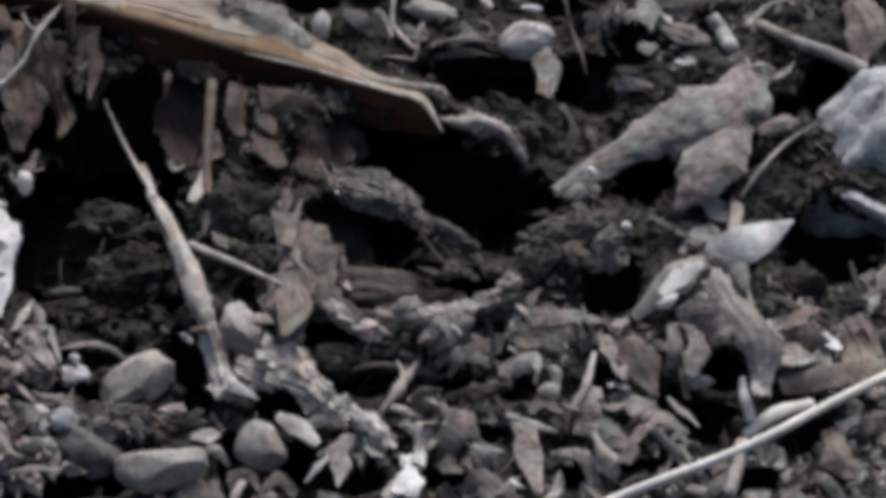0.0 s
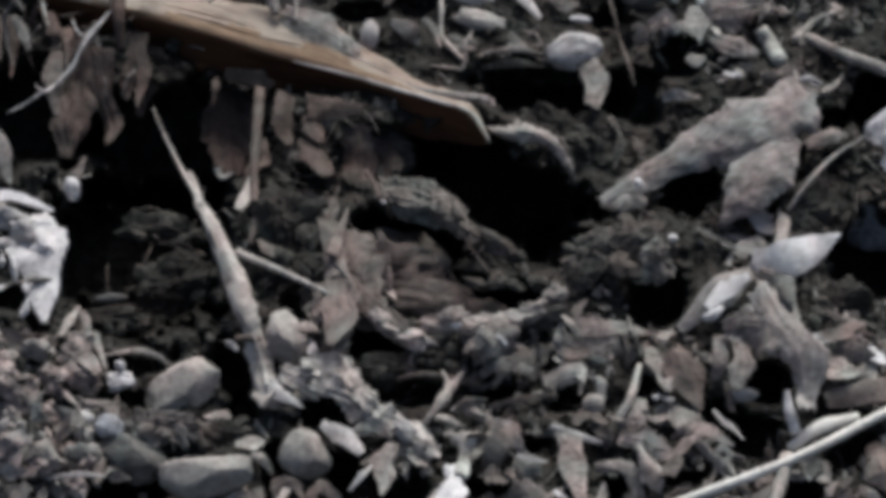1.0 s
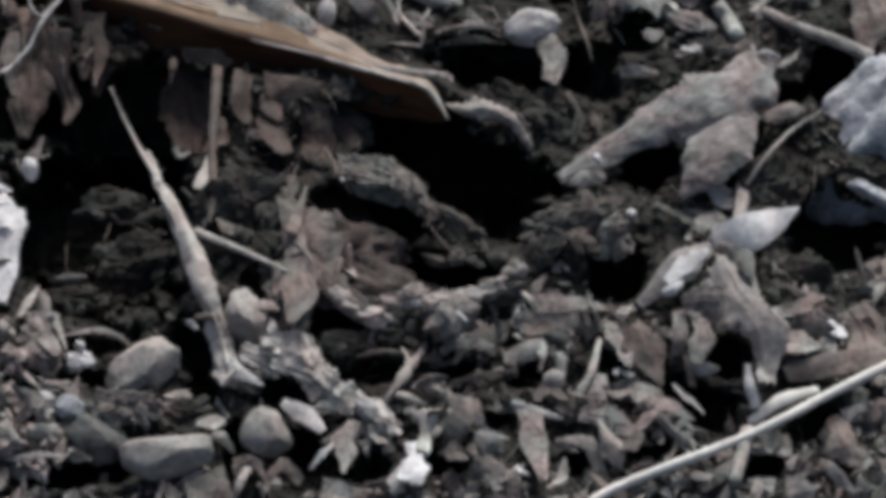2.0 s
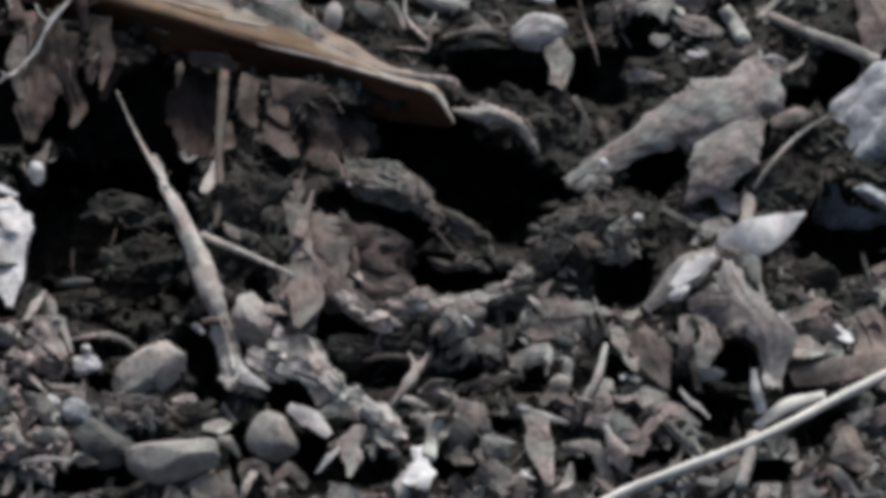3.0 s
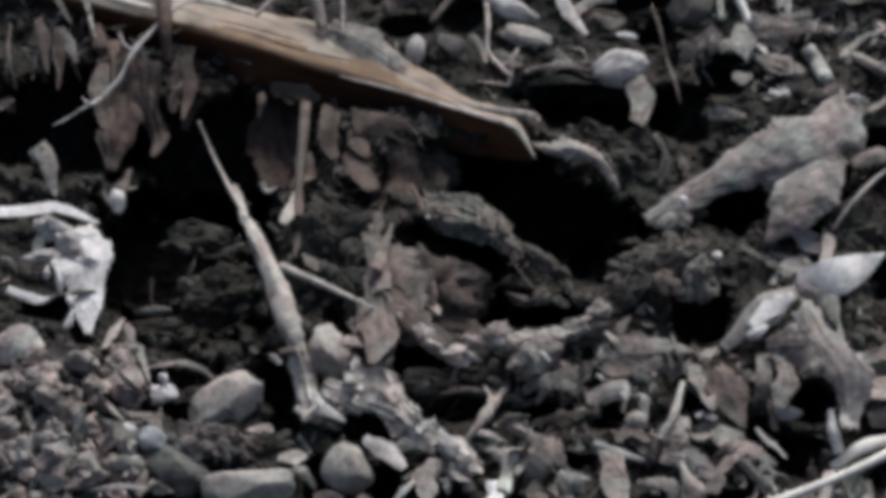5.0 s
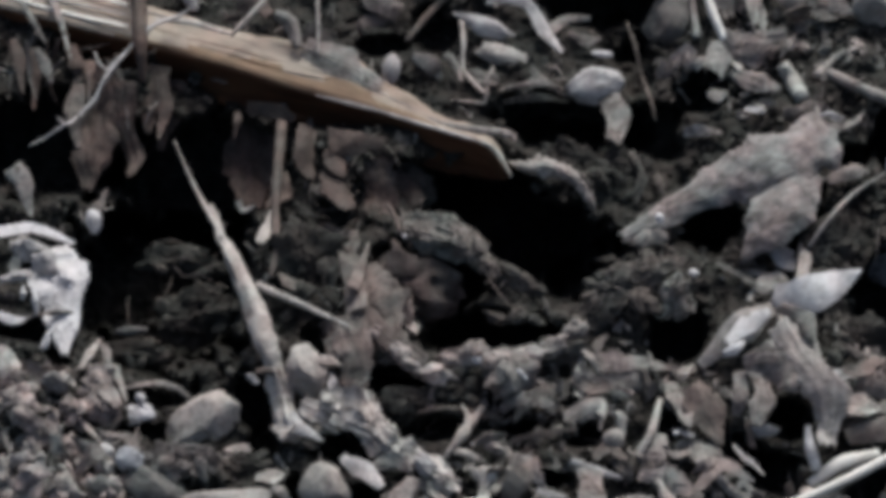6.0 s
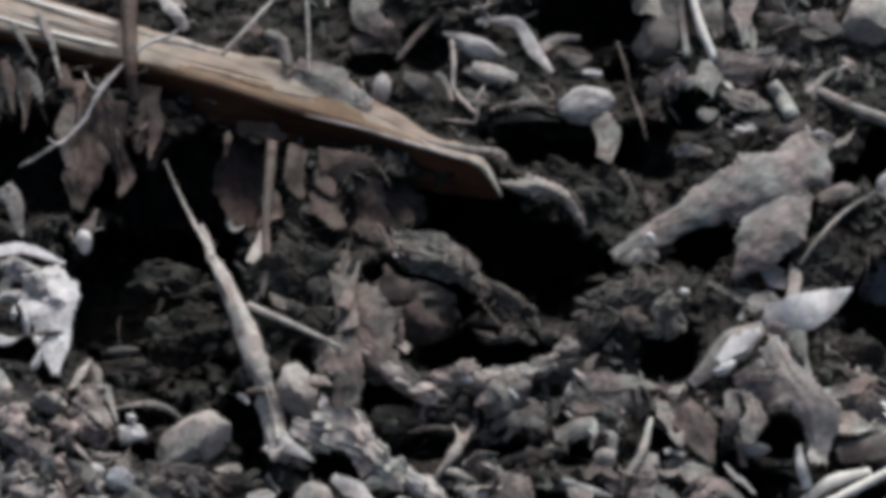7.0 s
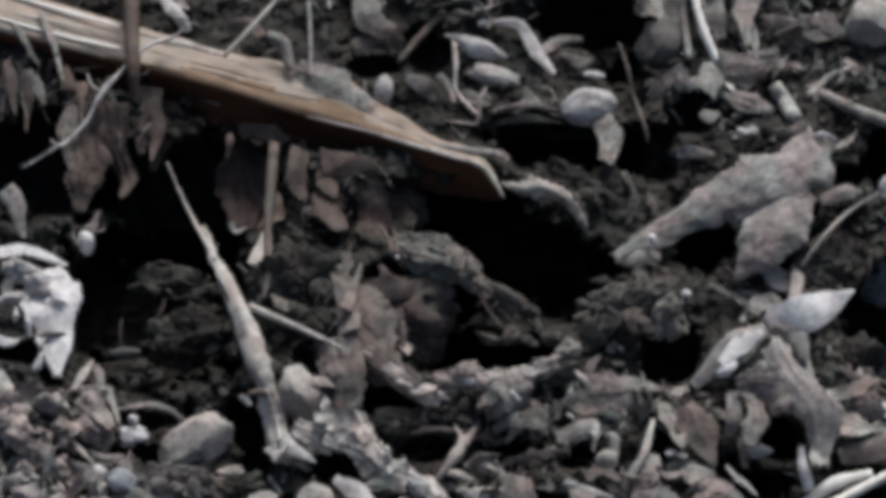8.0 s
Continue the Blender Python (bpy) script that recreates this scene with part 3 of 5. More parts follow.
part("torn_wedge", sheet([(570, 722, 70), (576, 740, 76), (566, 758, 66)], [8, 14, 6], curl=0.2, thick=4, seed=134, rag=0.35, crumple=3), HUSK, twig, "bright torn wood")
part("scar", tube([(436, 694, 96), (456, 692, 104), (480, 696, 98)], [5, 7, 5], seed=35), DIMTWIG, twig, "dark knot scar")
for k, (pts, w) in enumerate([([(368, 455), (392, 500), (416, 560)], 7), ([(430, 560), (452, 620), (466, 680)], 8), ([(470, 690), (486, 740), (492, 780)], 9)]):
    part("bark_strip", sheet([(p[0], p[1], 96 - 6 * (k == 2)) for p in pts], [3, w, 4], curl=0.5, crumple=2, seed=600 + k, rag=0.4, thick=3), PALEWOOD, twig, "strip of loose bark")
stem("hanging_root", [(484, 225, 10), (478, 300, 34), (470, 400, 60), (474, 470, 66), (462, 528, 66)], [10, 10, 8, 7, 5], DIMTWIG, "brownish root hanging under the stick", "root", seed=36)
stem("root_hair", [(668, 398, 30), (684, 422, 40), (692, 448, 36)], [4, 5, 3], DIMTWIG, "tiny root hair beside the burrow", "root", seed=39)
stem("root_hair", [(848, 528, 50), (866, 552, 46), (886, 578, 36)], [2, 2, 1.5], DIMTWIG, "thin root fibre across the clod", "root", seed=40)

# ---- dead leaves ----
def leaf(path, widths, mat, label, **kw):
    kw["curl"] = 0.45 * kw.get("curl", 0.4)
    kw.setdefault("roll", math.copysign(random.Random(kw.get("seed", 0) + 900).uniform(-14, 38) if max(widths) < 70 else 8, path[0][0] - path[-1][0]))
    ob = thing("dead_leaf", sheet(path, widths, **kw), mat, label, "leaf", smooth=bool(kw.get("pleat")))
    if max(widths) >= 60 and mat is not BROWN:
        part("midrib", tube([(q[0], q[1], q[2] + 2) for q in path], [1.8, 1.5, 0.9], seed=kw.get("seed", 0)), mat, ob)
    return ob


leaf([(172, 150, 56), (152, 230, 22), (142, 306, -18), (132, 372, -34)], [46, 84, 70, 14], SHADELEAF, "limp brown-grey dead leaf hanging by the stick", curl=0.3, crumple=8, seed=1, rag=0.3, pleat=9, folds=3.2, m=25, roll=4)
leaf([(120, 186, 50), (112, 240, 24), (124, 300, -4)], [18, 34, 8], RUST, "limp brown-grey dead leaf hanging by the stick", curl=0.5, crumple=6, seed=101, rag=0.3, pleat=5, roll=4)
leaf([(206, 180, 40), (208, 250, 6), (222, 312, -26), (212, 348, -44)], [28, 46, 36, 8], SHADELEAF, "limp brown-grey dead leaf hanging by the stick", curl=0.4, crumple=7, seed=102, rag=0.3, pleat=8, folds=2.6, m=19, roll=-4)
leaf([(262, 150, 44), (252, 210, 6), (244, 274, -36)], [42, 38, 8], SHADELEAF, "narrow limp dead leaf hanging under the stick", curl=0.5, crumple=5, seed=2, rag=0.25, pleat=5, roll=0)
leaf([(288, 176, 26), (284, 240, -22), (268, 300, -66)], [44, 44, 12], SHADELEAF, "shrivelled brown dead leaf hanging under the stick", curl=0.4, crumple=6, seed=3, rag=0.3, pleat=6, roll=0)
leaf([(70, 26, 74), (88, 66, 90), (110, 146, 74)], [8, 13, 4], LEAF, "small curled leaf tip on the stick", curl=0.4, crumple=3, seed=4, pleat=3, roll=0)
leaf([(18, 34, 72), (38, 66, 84), (64, 112, 70)], [6, 10, 3], LEAF, "small curled brown leaf on the stick", curl=0.4, crumple=3, seed=5, pleat=3, roll=0)
leaf([(48, 124, 66), (62, 150, 76), (74, 184, 60)], [10, 19, 8], LEAF, "scrap of dead leaf under the stick", curl=0.3, crumple=4, seed=6, pleat=3, roll=0)
leaf([(278, -25, 60), (305, 10, 76), (332, 52, 60)], [16, 28, 14], HUSK, "curled pale leaf tip behind the stick", curl=0.7, crumple=5, seed=7)
leaf([(402, 40, 40), (440, 42, 52), (460, 60, 40)], [22, 30, 18], DIMTWIG, "small dull leaf scrap behind the stick", curl=0.6, seed=8)
leaf([(470, 62, 88), (496, 76, 104), (512, 120, 88)], [22, 34, 20], LEAF, "folded dry leaf curl on the stick", curl=1.3, crumple=3, seed=9, rag=0.2, pleat=2, roll=0)
leaf([(520, 120, 70), (600, 150, 78), (652, 190, 66)], [46, 66, 30], LEAF, "grey leaf remnant stuck to the stick", curl=0.3, crumple=6, seed=10, rag=0.25)
leaf([(602, 92, 14), (640, 76, 30), (690, 66, 16)], [22, 34, 22], RUST, "folded brown leaf edge on soil", curl=0.7, seed=11)
leaf([(640, -10, 14), (650, 30, 26), (690, 55, 14)], [44, 56, 30], LEAF, "dead leaf scrap on soil", curl=0.5, seed=12)
leaf([(1248, -30, 14), (1260, 20, 24), (1268, 66, 12)], [44, 44, 26], STONE, "flat grey leaf blade standing in soil", curl=0.2, seed=13)
leaf([(1058, 208, 20), (1076, 240, 26), (1060, 292, 12)], [38, 40, 22], LEAF, "grey leaf scrap below the pale seed", curl=0.4, seed=14)
leaf([(1256, 122, 26), (1312, 120, 46), (1376, 98, 36)], [50, 70, 34], LEAF, "crumpled pinkish dead leaf on soil", curl=0.4, crumple=9, seed=15, rag=0.35, pleat=5, m=19)
leaf([(1276, 150, 24), (1320, 176, 40), (1366, 196, 28)], [26, 46, 16], LEAF, "crumpled dead leaf on soil", curl=0.4, crumple=6, seed=16, rag=0.3, pleat=4, m=15)

big = tagged(finish("large_dead_leaf", *sheet([(1470, 292, 74), (1404, 298, 112), (1330, 332, 114), (1262, 356, 96), (1180, 402, 66), (1086, 452, 34)], [96, 116, 132, 78, 56, 18], curl=0.34, crumple=7, seed=20, rag=0.2, thick=4, roll=8, m=41, n=90, pleat=4, folds=2.0), VEINED),
             "large curled grey-brown dead leaf arching over soil", "leaf")
finish("leaf_lobe", *sheet([(1402, 318, 92), (1370, 388, 128), (1332, 440, 110), (1298, 490, 62)], [96, 116, 88, 14], curl=0.4, roll=8, crumple=6, seed=21, rag=0.18, thick=4, m=31, n=60, pleat=3, folds=2.0), VEINED, parent=big)
part("curled_edge", tube([(1424, 242, 96), (1452, 236, 104), (1476, 246, 92)], [3, 6, 3], seed=22, knob=0.5), HUSK, big, "pale curled edge")
leaf([(1612, 118, 30), (1640, 166, 52), (1626, 226, 44)], [46, 78, 34], RUST, "pinkish-brown dead leaf above the bluish stone", curl=0.4, crumple=7, seed=124, rag=0.3, pleat=4, m=19)
leaf([(1448, 352, 56), (1500, 330, 66), (1530, 325, 48)], [24, 30, 14], LEAF, "narrow curled leaf edge beside the bluish stone", curl=0.7, seed=23)
leaf([(1098, 448, 30), (1130, 452, 40), (1166, 452, 26)], [30, 36, 18], LEAF, "small pale grey leaf chip under the large leaf", curl=0.3, seed=24)
leaf([(1356, 470, 26), (1376, 486, 36), (1394, 492, 28)], [34, 46, 30], HUSK, "pale pinkish leaf scrap beside the sliver", curl=0.4, seed=25)
leaf([(1372, 520, 20), (1338, 535, 32), (1310, 560, 20)], [36, 34, 14], TWIG, "small tan leaf strip on soil", curl=0.5, seed=26)
leaf([(1300, 680, 60), (1345, 672, 84), (1385, 680, 94), (1420, 716, 94)], [34, 74, 84, 50], LEAF, "folded grey-brown dead leaf on the litter", curl=0.4, crumple=9, seed=27, rag=0.4, m=21, pleat=2.5, roll=-8)
leaf([(1384, 652, 84), (1424, 708, 98), (1452, 766, 106), (1446, 826, 96)], [40, 62, 62, 26], TAN, "drooping limb of a folded dead leaf", curl=0.5, seed=28, crumple=9, rag=0.35, m=25, pleat=2.5, roll=-14)
leaf([(1328, 694, 60), (1332, 742, 72), (1322, 790, 72)], [38, 48, 14], LEAF, "hanging lobe of dead leaf over a gap", curl=0.4, seed=29, crumple=6, rag=0.35, pleat=5, roll=0)
leaf([(1292, 690, 50), (1294, 735, 54), (1288, 768, 34)], [22, 32, 14], LEAF, "hanging scrap of dead leaf over a gap", curl=0.4, seed=30, crumple=4, pleat=4, roll=0)
leaf([(1596, 690, 30), (1622, 730, 46), (1630, 780, 34)], [60, 76, 60], RUST, "flat pinkish-brown dead leaf on litter", curl=0.2, seed=31)
leaf([(1488, 812, 34), (1560, 796, 46), (1680, 770, 36)], [26, 44, 36], RUST, "reddish-brown bark strip under the straw", curl=0.5, seed=32)
leaf([(206, 718, 40), (262, 712, 56), (300, 722, 54), (336, 748, 36)], [6, 11, 10, 5], LEAF, "thin arched leaf strip over a dark gap", curl=0.6, seed=33)
leaf([(-60, 690, 40), (-20, 680, 50), (16, 700, 38)], [50, 70, 30], TWIG, "smooth tan leaf at the heap's edge", curl=0.4, seed=35)
leaf([(996, 850, 40), (1040, 866, 46), (1086, 880, 36)], [10, 14, 8], HUSK, "thin pale leaf edge in the litter", curl=0.6, seed=36)
leaf([(1026, 866, 40), (1034, 920, 60), (1048, 1004, 44)], [52, 48, 12], LEAF, "pointed grey leaf hanging in the litter", curl=0.3, seed=37, crumple=4, rag=0.15)
leaf([(1080, 925, 34), (1130, 925, 46), (1160, 990, 24)], [20, 30, 22], LEAF, "bent leaf strip in the litter", curl=0.6, seed=38)
leaf([(1012, 640, 44), (1032, 668, 52), (1050, 694, 36)], [10, 14, 9], TWIG, "pale torn leaf edge beside the burrow", curl=0.4, seed=39)
leaf([(1030, 690, 34), (1090, 690, 48), (1140, 680, 30)], [60, 62, 36], LEAF, "grey leaf fragment beside the burrow", curl=0.3, seed=40)
leaf([(614, 582, 70), (604, 524, 80), (582, 478, 76)], [38, 30, 3], RUST, "torn grey leaf vein standing by the burrow", curl=0.4, seed=41, rag=0.25, crumple=4, pleat=3, roll=0)
leaf([(608, 548, 84), (622, 506, 88), (638, 458, 80)], [26, 20, 3], RUST, "pointed torn leaf tip by the burrow", curl=0.5, seed=42, crumple=3, pleat=2, roll=0)
leaf([(506, 418, 40), (556, 468, 62), (602, 520, 72)], [12, 24, 22], RUST, "dull leaf strip beside the root", curl=0.5, seed=43, crumple=4, rag=0.3, pleat=3, roll=0)
leaf([(424, 250, -130), (430, 330, -100), (434, 400, -96)], [60, 84, 50], SHADELEAF, "shaded leaf under the stick", curl=0.3, seed=45, crumple=8, rag=0.3, pleat=7, m=19)
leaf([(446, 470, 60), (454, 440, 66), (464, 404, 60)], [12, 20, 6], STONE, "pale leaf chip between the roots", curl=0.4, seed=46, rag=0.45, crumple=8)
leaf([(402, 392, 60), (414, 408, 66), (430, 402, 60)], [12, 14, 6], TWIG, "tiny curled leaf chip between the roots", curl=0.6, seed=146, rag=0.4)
leaf([(470, 330, 20), (478, 370, 40), (470, 410, 50)], [30, 40, 26], SHADELEAF, "dull leaf scrap behind the hanging root", curl=0.4, seed=147, rag=0.4, crumple=10)
leaf([(596, 590, 50), (612, 660, 60), (606, 742, 40)], [60, 66, 44], BROWN, "brownish leaf standing beside the egg-shaped stone", curl=0.4, seed=47, rag=0.35, crumple=6, pleat=6, m=19, roll=0)
leaf([(604, 556, 74), (642, 604, 72), (690, 650, 66), (732, 682, 54), (768, 698, 42)], [24, 34, 34, 32, 24], BROWN, "pale curled leaf edge rimming the lower hole", curl=0.5, seed=48, rag=0.25, crumple=4, pleat=1.5, m=17, n=50)
leaf([(850, 660, 40), (885, 700, 56), (890, 745, 34)], [70, 86, 60], LEAF, "striped rolled leaf at the lower hole's rim", curl=0.8, seed=49, crumple=4, pleat=5, folds=5, m=25, rag=0.25)
leaf([(770, 672, 40), (820, 664, 50), (850, 676, 38)], [30, 40, 24], LEAF, "torn leaf edge at the lower hole's rim", curl=0.6, seed=50, rag=0.4)

leaf([(846, 42, 16), (912, 40, 30), (944, 84, 34), (978, 130, 26)], [10, 20, 24, 8], HUSK, "pale bent strip of dead leaf on soil", curl=0.5, seed=52, crumple=3)
leaf([(950, 92, 28), (985, 70, 26), (1025, 66, 12)], [20, 18, 8], LEAF, "pale bent strip of dead leaf on soil", curl=0.4, seed=53, crumple=3)
leaf([(655, 350, -60), (690, 370, -66), (720, 400, -80)], [50, 66, 40], SHADELEAF, "shaded leaf scrap behind the burrow", curl=0.3, seed=57)
leaf([(420, 225, 60), (470, 232, 66), (500, 245, 50)], [18, 24, 14], SHADELEAF, "leaf scrap clinging under the stick", curl=0.1, seed=58)

def limp(a, b, c, w, mat=SHADELEAF, seed=0):
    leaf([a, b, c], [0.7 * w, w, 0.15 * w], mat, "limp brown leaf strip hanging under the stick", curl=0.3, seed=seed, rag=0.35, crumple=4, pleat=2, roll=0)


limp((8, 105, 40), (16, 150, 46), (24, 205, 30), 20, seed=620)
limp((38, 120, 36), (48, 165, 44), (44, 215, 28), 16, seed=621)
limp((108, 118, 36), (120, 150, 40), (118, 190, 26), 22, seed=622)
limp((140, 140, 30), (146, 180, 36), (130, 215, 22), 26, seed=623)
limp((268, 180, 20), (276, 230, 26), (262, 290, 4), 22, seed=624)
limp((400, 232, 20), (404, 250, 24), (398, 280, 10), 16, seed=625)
leaf([(660, 292, 30), (615, 286, 42), (566, 284, 36)], [24, 48, 40], SHADELEAF, "dull torn leaf end hanging under the stick", curl=0.2, seed=44, crumple=5, rag=0.25)
leaf([(580, 296, 36), (580, 322, 44), (590, 348, 44)], [36, 34, 10], SHADELEAF, "narrow leaf tongue hanging under the stick", curl=0.3, seed=144, crumple=5, rag=0.3)
leaf([(556, 340, 36), (580, 370, 54), (602, 410, 52)], [30, 54, 22], SHADELEAF, "dull folded leaf behind the clod", curl=0.4, seed=145, crumple=7, rag=0.3)
leaf([(522, 272, 16), (520, 310, 34), (528, 350, 38)], [36, 42, 18], SHADELEAF, "dull leaf scrap beside the hanging root", curl=0.3, seed=55, crumple=8, rag=0.3)
leaf([(676, 306, -60), (660, 360, -74), (652, 420, -80)], [60, 76, 40], SHADELEAF, "shaded limp leaf above the ridge", curl=0.3, seed=56, crumple=12, rag=0.35)
limp((8, 335, 30), (28, 370, 40), (40, 420, 26), 34, LEAF, seed=628)
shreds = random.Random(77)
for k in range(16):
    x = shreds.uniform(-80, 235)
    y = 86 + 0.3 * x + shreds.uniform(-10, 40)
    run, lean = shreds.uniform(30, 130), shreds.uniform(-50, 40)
    limp((x, y, 48), (x + shreds.uniform(-0.2, 0.8) * lean, y + run / 2, 24 + shreds.uniform(-12, 12)), (x + lean, y + run, -8 + shreds.uniform(-20, 14)), shreds.uniform(4, 13), shreds.choice([SHADELEAF, SHADELEAF, RUST, LEAF]), seed=650 + k)

# ---- seeds, stones and clods ----
def stone(u, v, w, h, mat, label, category="stone", name="stone", **kw):
    kw.setdefault("res", 4)
    kw["facets"] = kw.get("facets", 0) + (4 if kw.get("facets") else 0)
    kw.setdefault("soft", 0.9)
    kw.setdefault("fine", 0.014)
    return thing(name, lump(u, v, w, h, **kw), mat, label, category)


stone(675, 158, 34, 56, HUSK, "small white seed on soil", "seed", "seed", turn=8, lift=20, seed=1, rough=0.06)
stone(843, 82, 118, 34, HUSK, "long pale seed husk on soil", "seed husk", "seed_husk", turn=22, lift=20, seed=2, rough=0.25, fine=0.02, point=0.5, deep=0.6, facets=2)
stone(872, 132, 112, 38, STONE, "long greyish seed husk on soil", "seed husk", "seed_husk", turn=14, lift=18, seed=3, rough=0.28, fine=0.02, point=0.4, deep=0.6, facets=2)
stone(1035, 186, 102, 66, HUSK, "plump whitish seed on dark soil", "seed", "seed", turn=-14, lift=22, seed=4, rough=0.22, fine=0.025, point=0.2, deep=0.7)
stone(1165, 72, 100, 86, DSTONE, "rounded dull brown stone on soil", turn=-30, lift=10, seed=5, facets=5)
stone(1555, 45, 130, 105, STONE, "pale rounded stone on dark soil", turn=10, lift=16, seed=6, facets=4)
stone(1680, 384, 400, 285, BLUE, "large bluish-grey weathered stone", turn=-37, lift=10, seed=7, facets=9, rough=0.35, fine=0.05, res=5, deep=0.4)
stone(1655, 495, 130, 34, BLUE, "pale ledge below the bluish stone", turn=28, lift=20, seed=8, facets=4, rough=0.2)
stone(149, 428, 28, 44, WHITE, "tiny bright white pebble in shade", "pebble", "pebble", turn=-10, lift=64, seed=9, rough=0.15)
stone(1151, 420, 15, 20, WHITE, "tiny white grit on the leaf", "grit", "grit", turn=-20, lift=78, seed=10)
stone(1211, 518, 18, 16, WHITE, "tiny white grit on soil", "grit", "grit", lift=58, seed=11)
stone(828, 671, 20, 17, WHITE, "tiny white grit on the rim", "grit", "grit", lift=62, seed=12)
stone(908, 697, 26, 8, WHITE, "tiny white sliver on the rim", "grit", "grit", turn=45, lift=64, seed=13)
stone(1048, 130, 40, 12, WHITE, "flat white chip on soil", "chip", "chip", turn=5, lift=14, seed=14)
for u, v, w, h, up in [(1322, 228, 30, 9, 30), (1446, 26, 18, 9, 30), (824, 822, 18, 9, 26), (1244, 200, 22, 12, 16), (232, 740, 20, 18, 18), (1500, 758, 16, 10, 40), (1180, 800, 14, 10, 40), (700, 452, 10, 8, 60), (1462, 246, 16, 9, 80)]:
    stone(u, v, w, h, WHITE, "tiny bright grit on soil", "grit", "grit", turn=20, lift=up, seed=int(u), rough=0.3, facets=3, res=3)
husk = tagged(finish("sunflower_husk", *sheet([(1352, 556, 44), (1385, 562, 56), (1425, 552, 62), (1470, 532, 56), (1512, 508, 40)], [36, 66, 72, 50, 4], curl=0.15, seed=15, thick=3.5, rag=0.06, crumple=4), SUNHUSK, False), "bleached split sunflower husk on soil", "seed husk")
part("husk_half", sheet([(1376, 572, 46), (1396, 612, 56), (1432, 664, 34)], [48, 44, 12], curl=0.15, seed=16, thick=3.5, rag=0.15, crumple=5), STONE, husk, "greyish folded half")
husk2 = tagged(finish("sunflower_husk", *sheet([(1352, 578, 48), (1300, 612, 62), (1222, 680, 32)], [24, 60, 16], curl=0.15, seed=17, thick=4, rag=0.08, crumple=4), STONE, False), "grey sunflower husk with a pale tip on soil", "seed husk")
part("husk_blade", sheet([(1346, 584, 64), (1310, 606, 72), (1270, 642, 60)], [10, 38, 14], curl=0.1, seed=19, thick=4, rag=0.06, crumple=2), SUNHUSK, husk2, "pale inner blade")
part("husk_tip", sheet([(1264, 660, 58), (1284, 652, 66), (1300, 640, 60)], [12, 22, 10], curl=0.4, seed=18, thick=6, crumple=2), WHITE, husk2, "bright white tip")
stone(387, 932, 172, 96, STONE, "smooth pale pebble with flat top", "pebble", "pebble", turn=-4, lift=50, seed=19, facets=5, rough=0.08, deep=0.7)
stone(562, 902, 98, 108, STONE, "round grey pebble with pale top", "pebble", "pebble", turn=15, lift=34, seed=20, facets=5, rough=0.08)
leaf([(592, 850, 60), (628, 872, 76), (658, 914, 60)], [14, 34, 12], HUSK, "pale curved flake lying on the pebble", curl=0.6, seed=51)
stone(344, 780, 158, 84, STONE, "wedge-shaped grey pebble beside the root", "pebble", "pebble", turn=-24, lift=32, seed=22, facets=6, rough=0.1)
stone(527, 696, 70, 108, TAN, "egg-shaped tan pebble beside the root", "pebble", "pebble", turn=-8, lift=50, seed=23, rough=0.14, fine=0.02, facets=1, soft=0.7, res=5)
stone(226, 766, 62, 42, WHITE, "small whitish quartz pebble in a gap", "pebble", "pebble", turn=-8, lift=14, seed=24, rough=0.5, fine=0.1, facets=3, deep=0.6)
stone(212, 852, 54, 50, BLUE, "small bluish pebble among crumbs", "pebble", "pebble", turn=20, lift=24, seed=25, facets=3)
stone(170, 898, 66, 52, DSTONE, "small dark pebble with pale rim", "pebble", "pebble", lift=26, seed=26, facets=3)
stone(255, 905, 120, 92, DSTONE, "dull grey clod among pebbles", "clod", "clod", turn=20, lift=20, seed=27, facets=4, rough=0.2, fine=0.06)
stone(170, 838, 34, 36, HUSK, "tiny pale pebble among crumbs", "pebble", "pebble", lift=26, seed=28)
stone(1070, 812, 40, 38, STONE, "small round grey bead of soil", "pebble", "pebble", lift=36, seed=29, rough=0.05)
stone(1336, 796, 54, 24, HUSK, "tiny pale pebble in a gap", "pebble", "pebble", lift=24, seed=30)
flake = tagged(finish("white_flake", *sheet([(58, 462, 56), (78, 516, 68), (92, 580, 66), (96, 652, 44)], [76, 100, 64, 18], curl=0.12, crumple=9, seed=33, rag=0.28, thick=10, roll=4, n=40, m=19), WHITE, False), "crumbling white flake standing on dark soil", "flake")


def white_bit(u, v, w, h, turn, up, seed, mat=WHITE):
    part("crumb", lump(u, v, w, h, turn=turn, lift=up, seed=seed, rough=0.45, fine=0.12, facets=8, res=4, deep=0.8), mat, flake)


white_bit(46, 484, 80, 44, 30, 58, 34, HUSK)
white_bit(18, 470, 40, 30, 0, 50, 35, STONE)
white_bit(64, 640, 14, 34, 24, 56, 36)
white_bit(44, 566, 13, 46, -12, 58, 37)
white_bit(67, 608, 12, 26, -20, 58, 38)
white_bit(10, 528, 62, 18, -14, 50, 39, HUSK)
white_bit(24, 554, 11, 26, 6, 54, 40)
white_bit(96, 536, 56, 40, 20, 62, 41)
white_bit(66, 508, 60, 34, 40, 66, 43, HUSK)
thing("white_sliver", sheet([(-100, 446, 66), (-30, 443, 74), (28, 437, 80), (48, 439, 82), (80, 450, 76), (116, 464, 60)], [18, 22, 22, 19, 13, 4], curl=0.05, thick=7, crumple=2, rag=0.12, seed=41, roll=-26), WHITE, "bright white torn sliver lying on the white flake", "sliver", smooth=False)
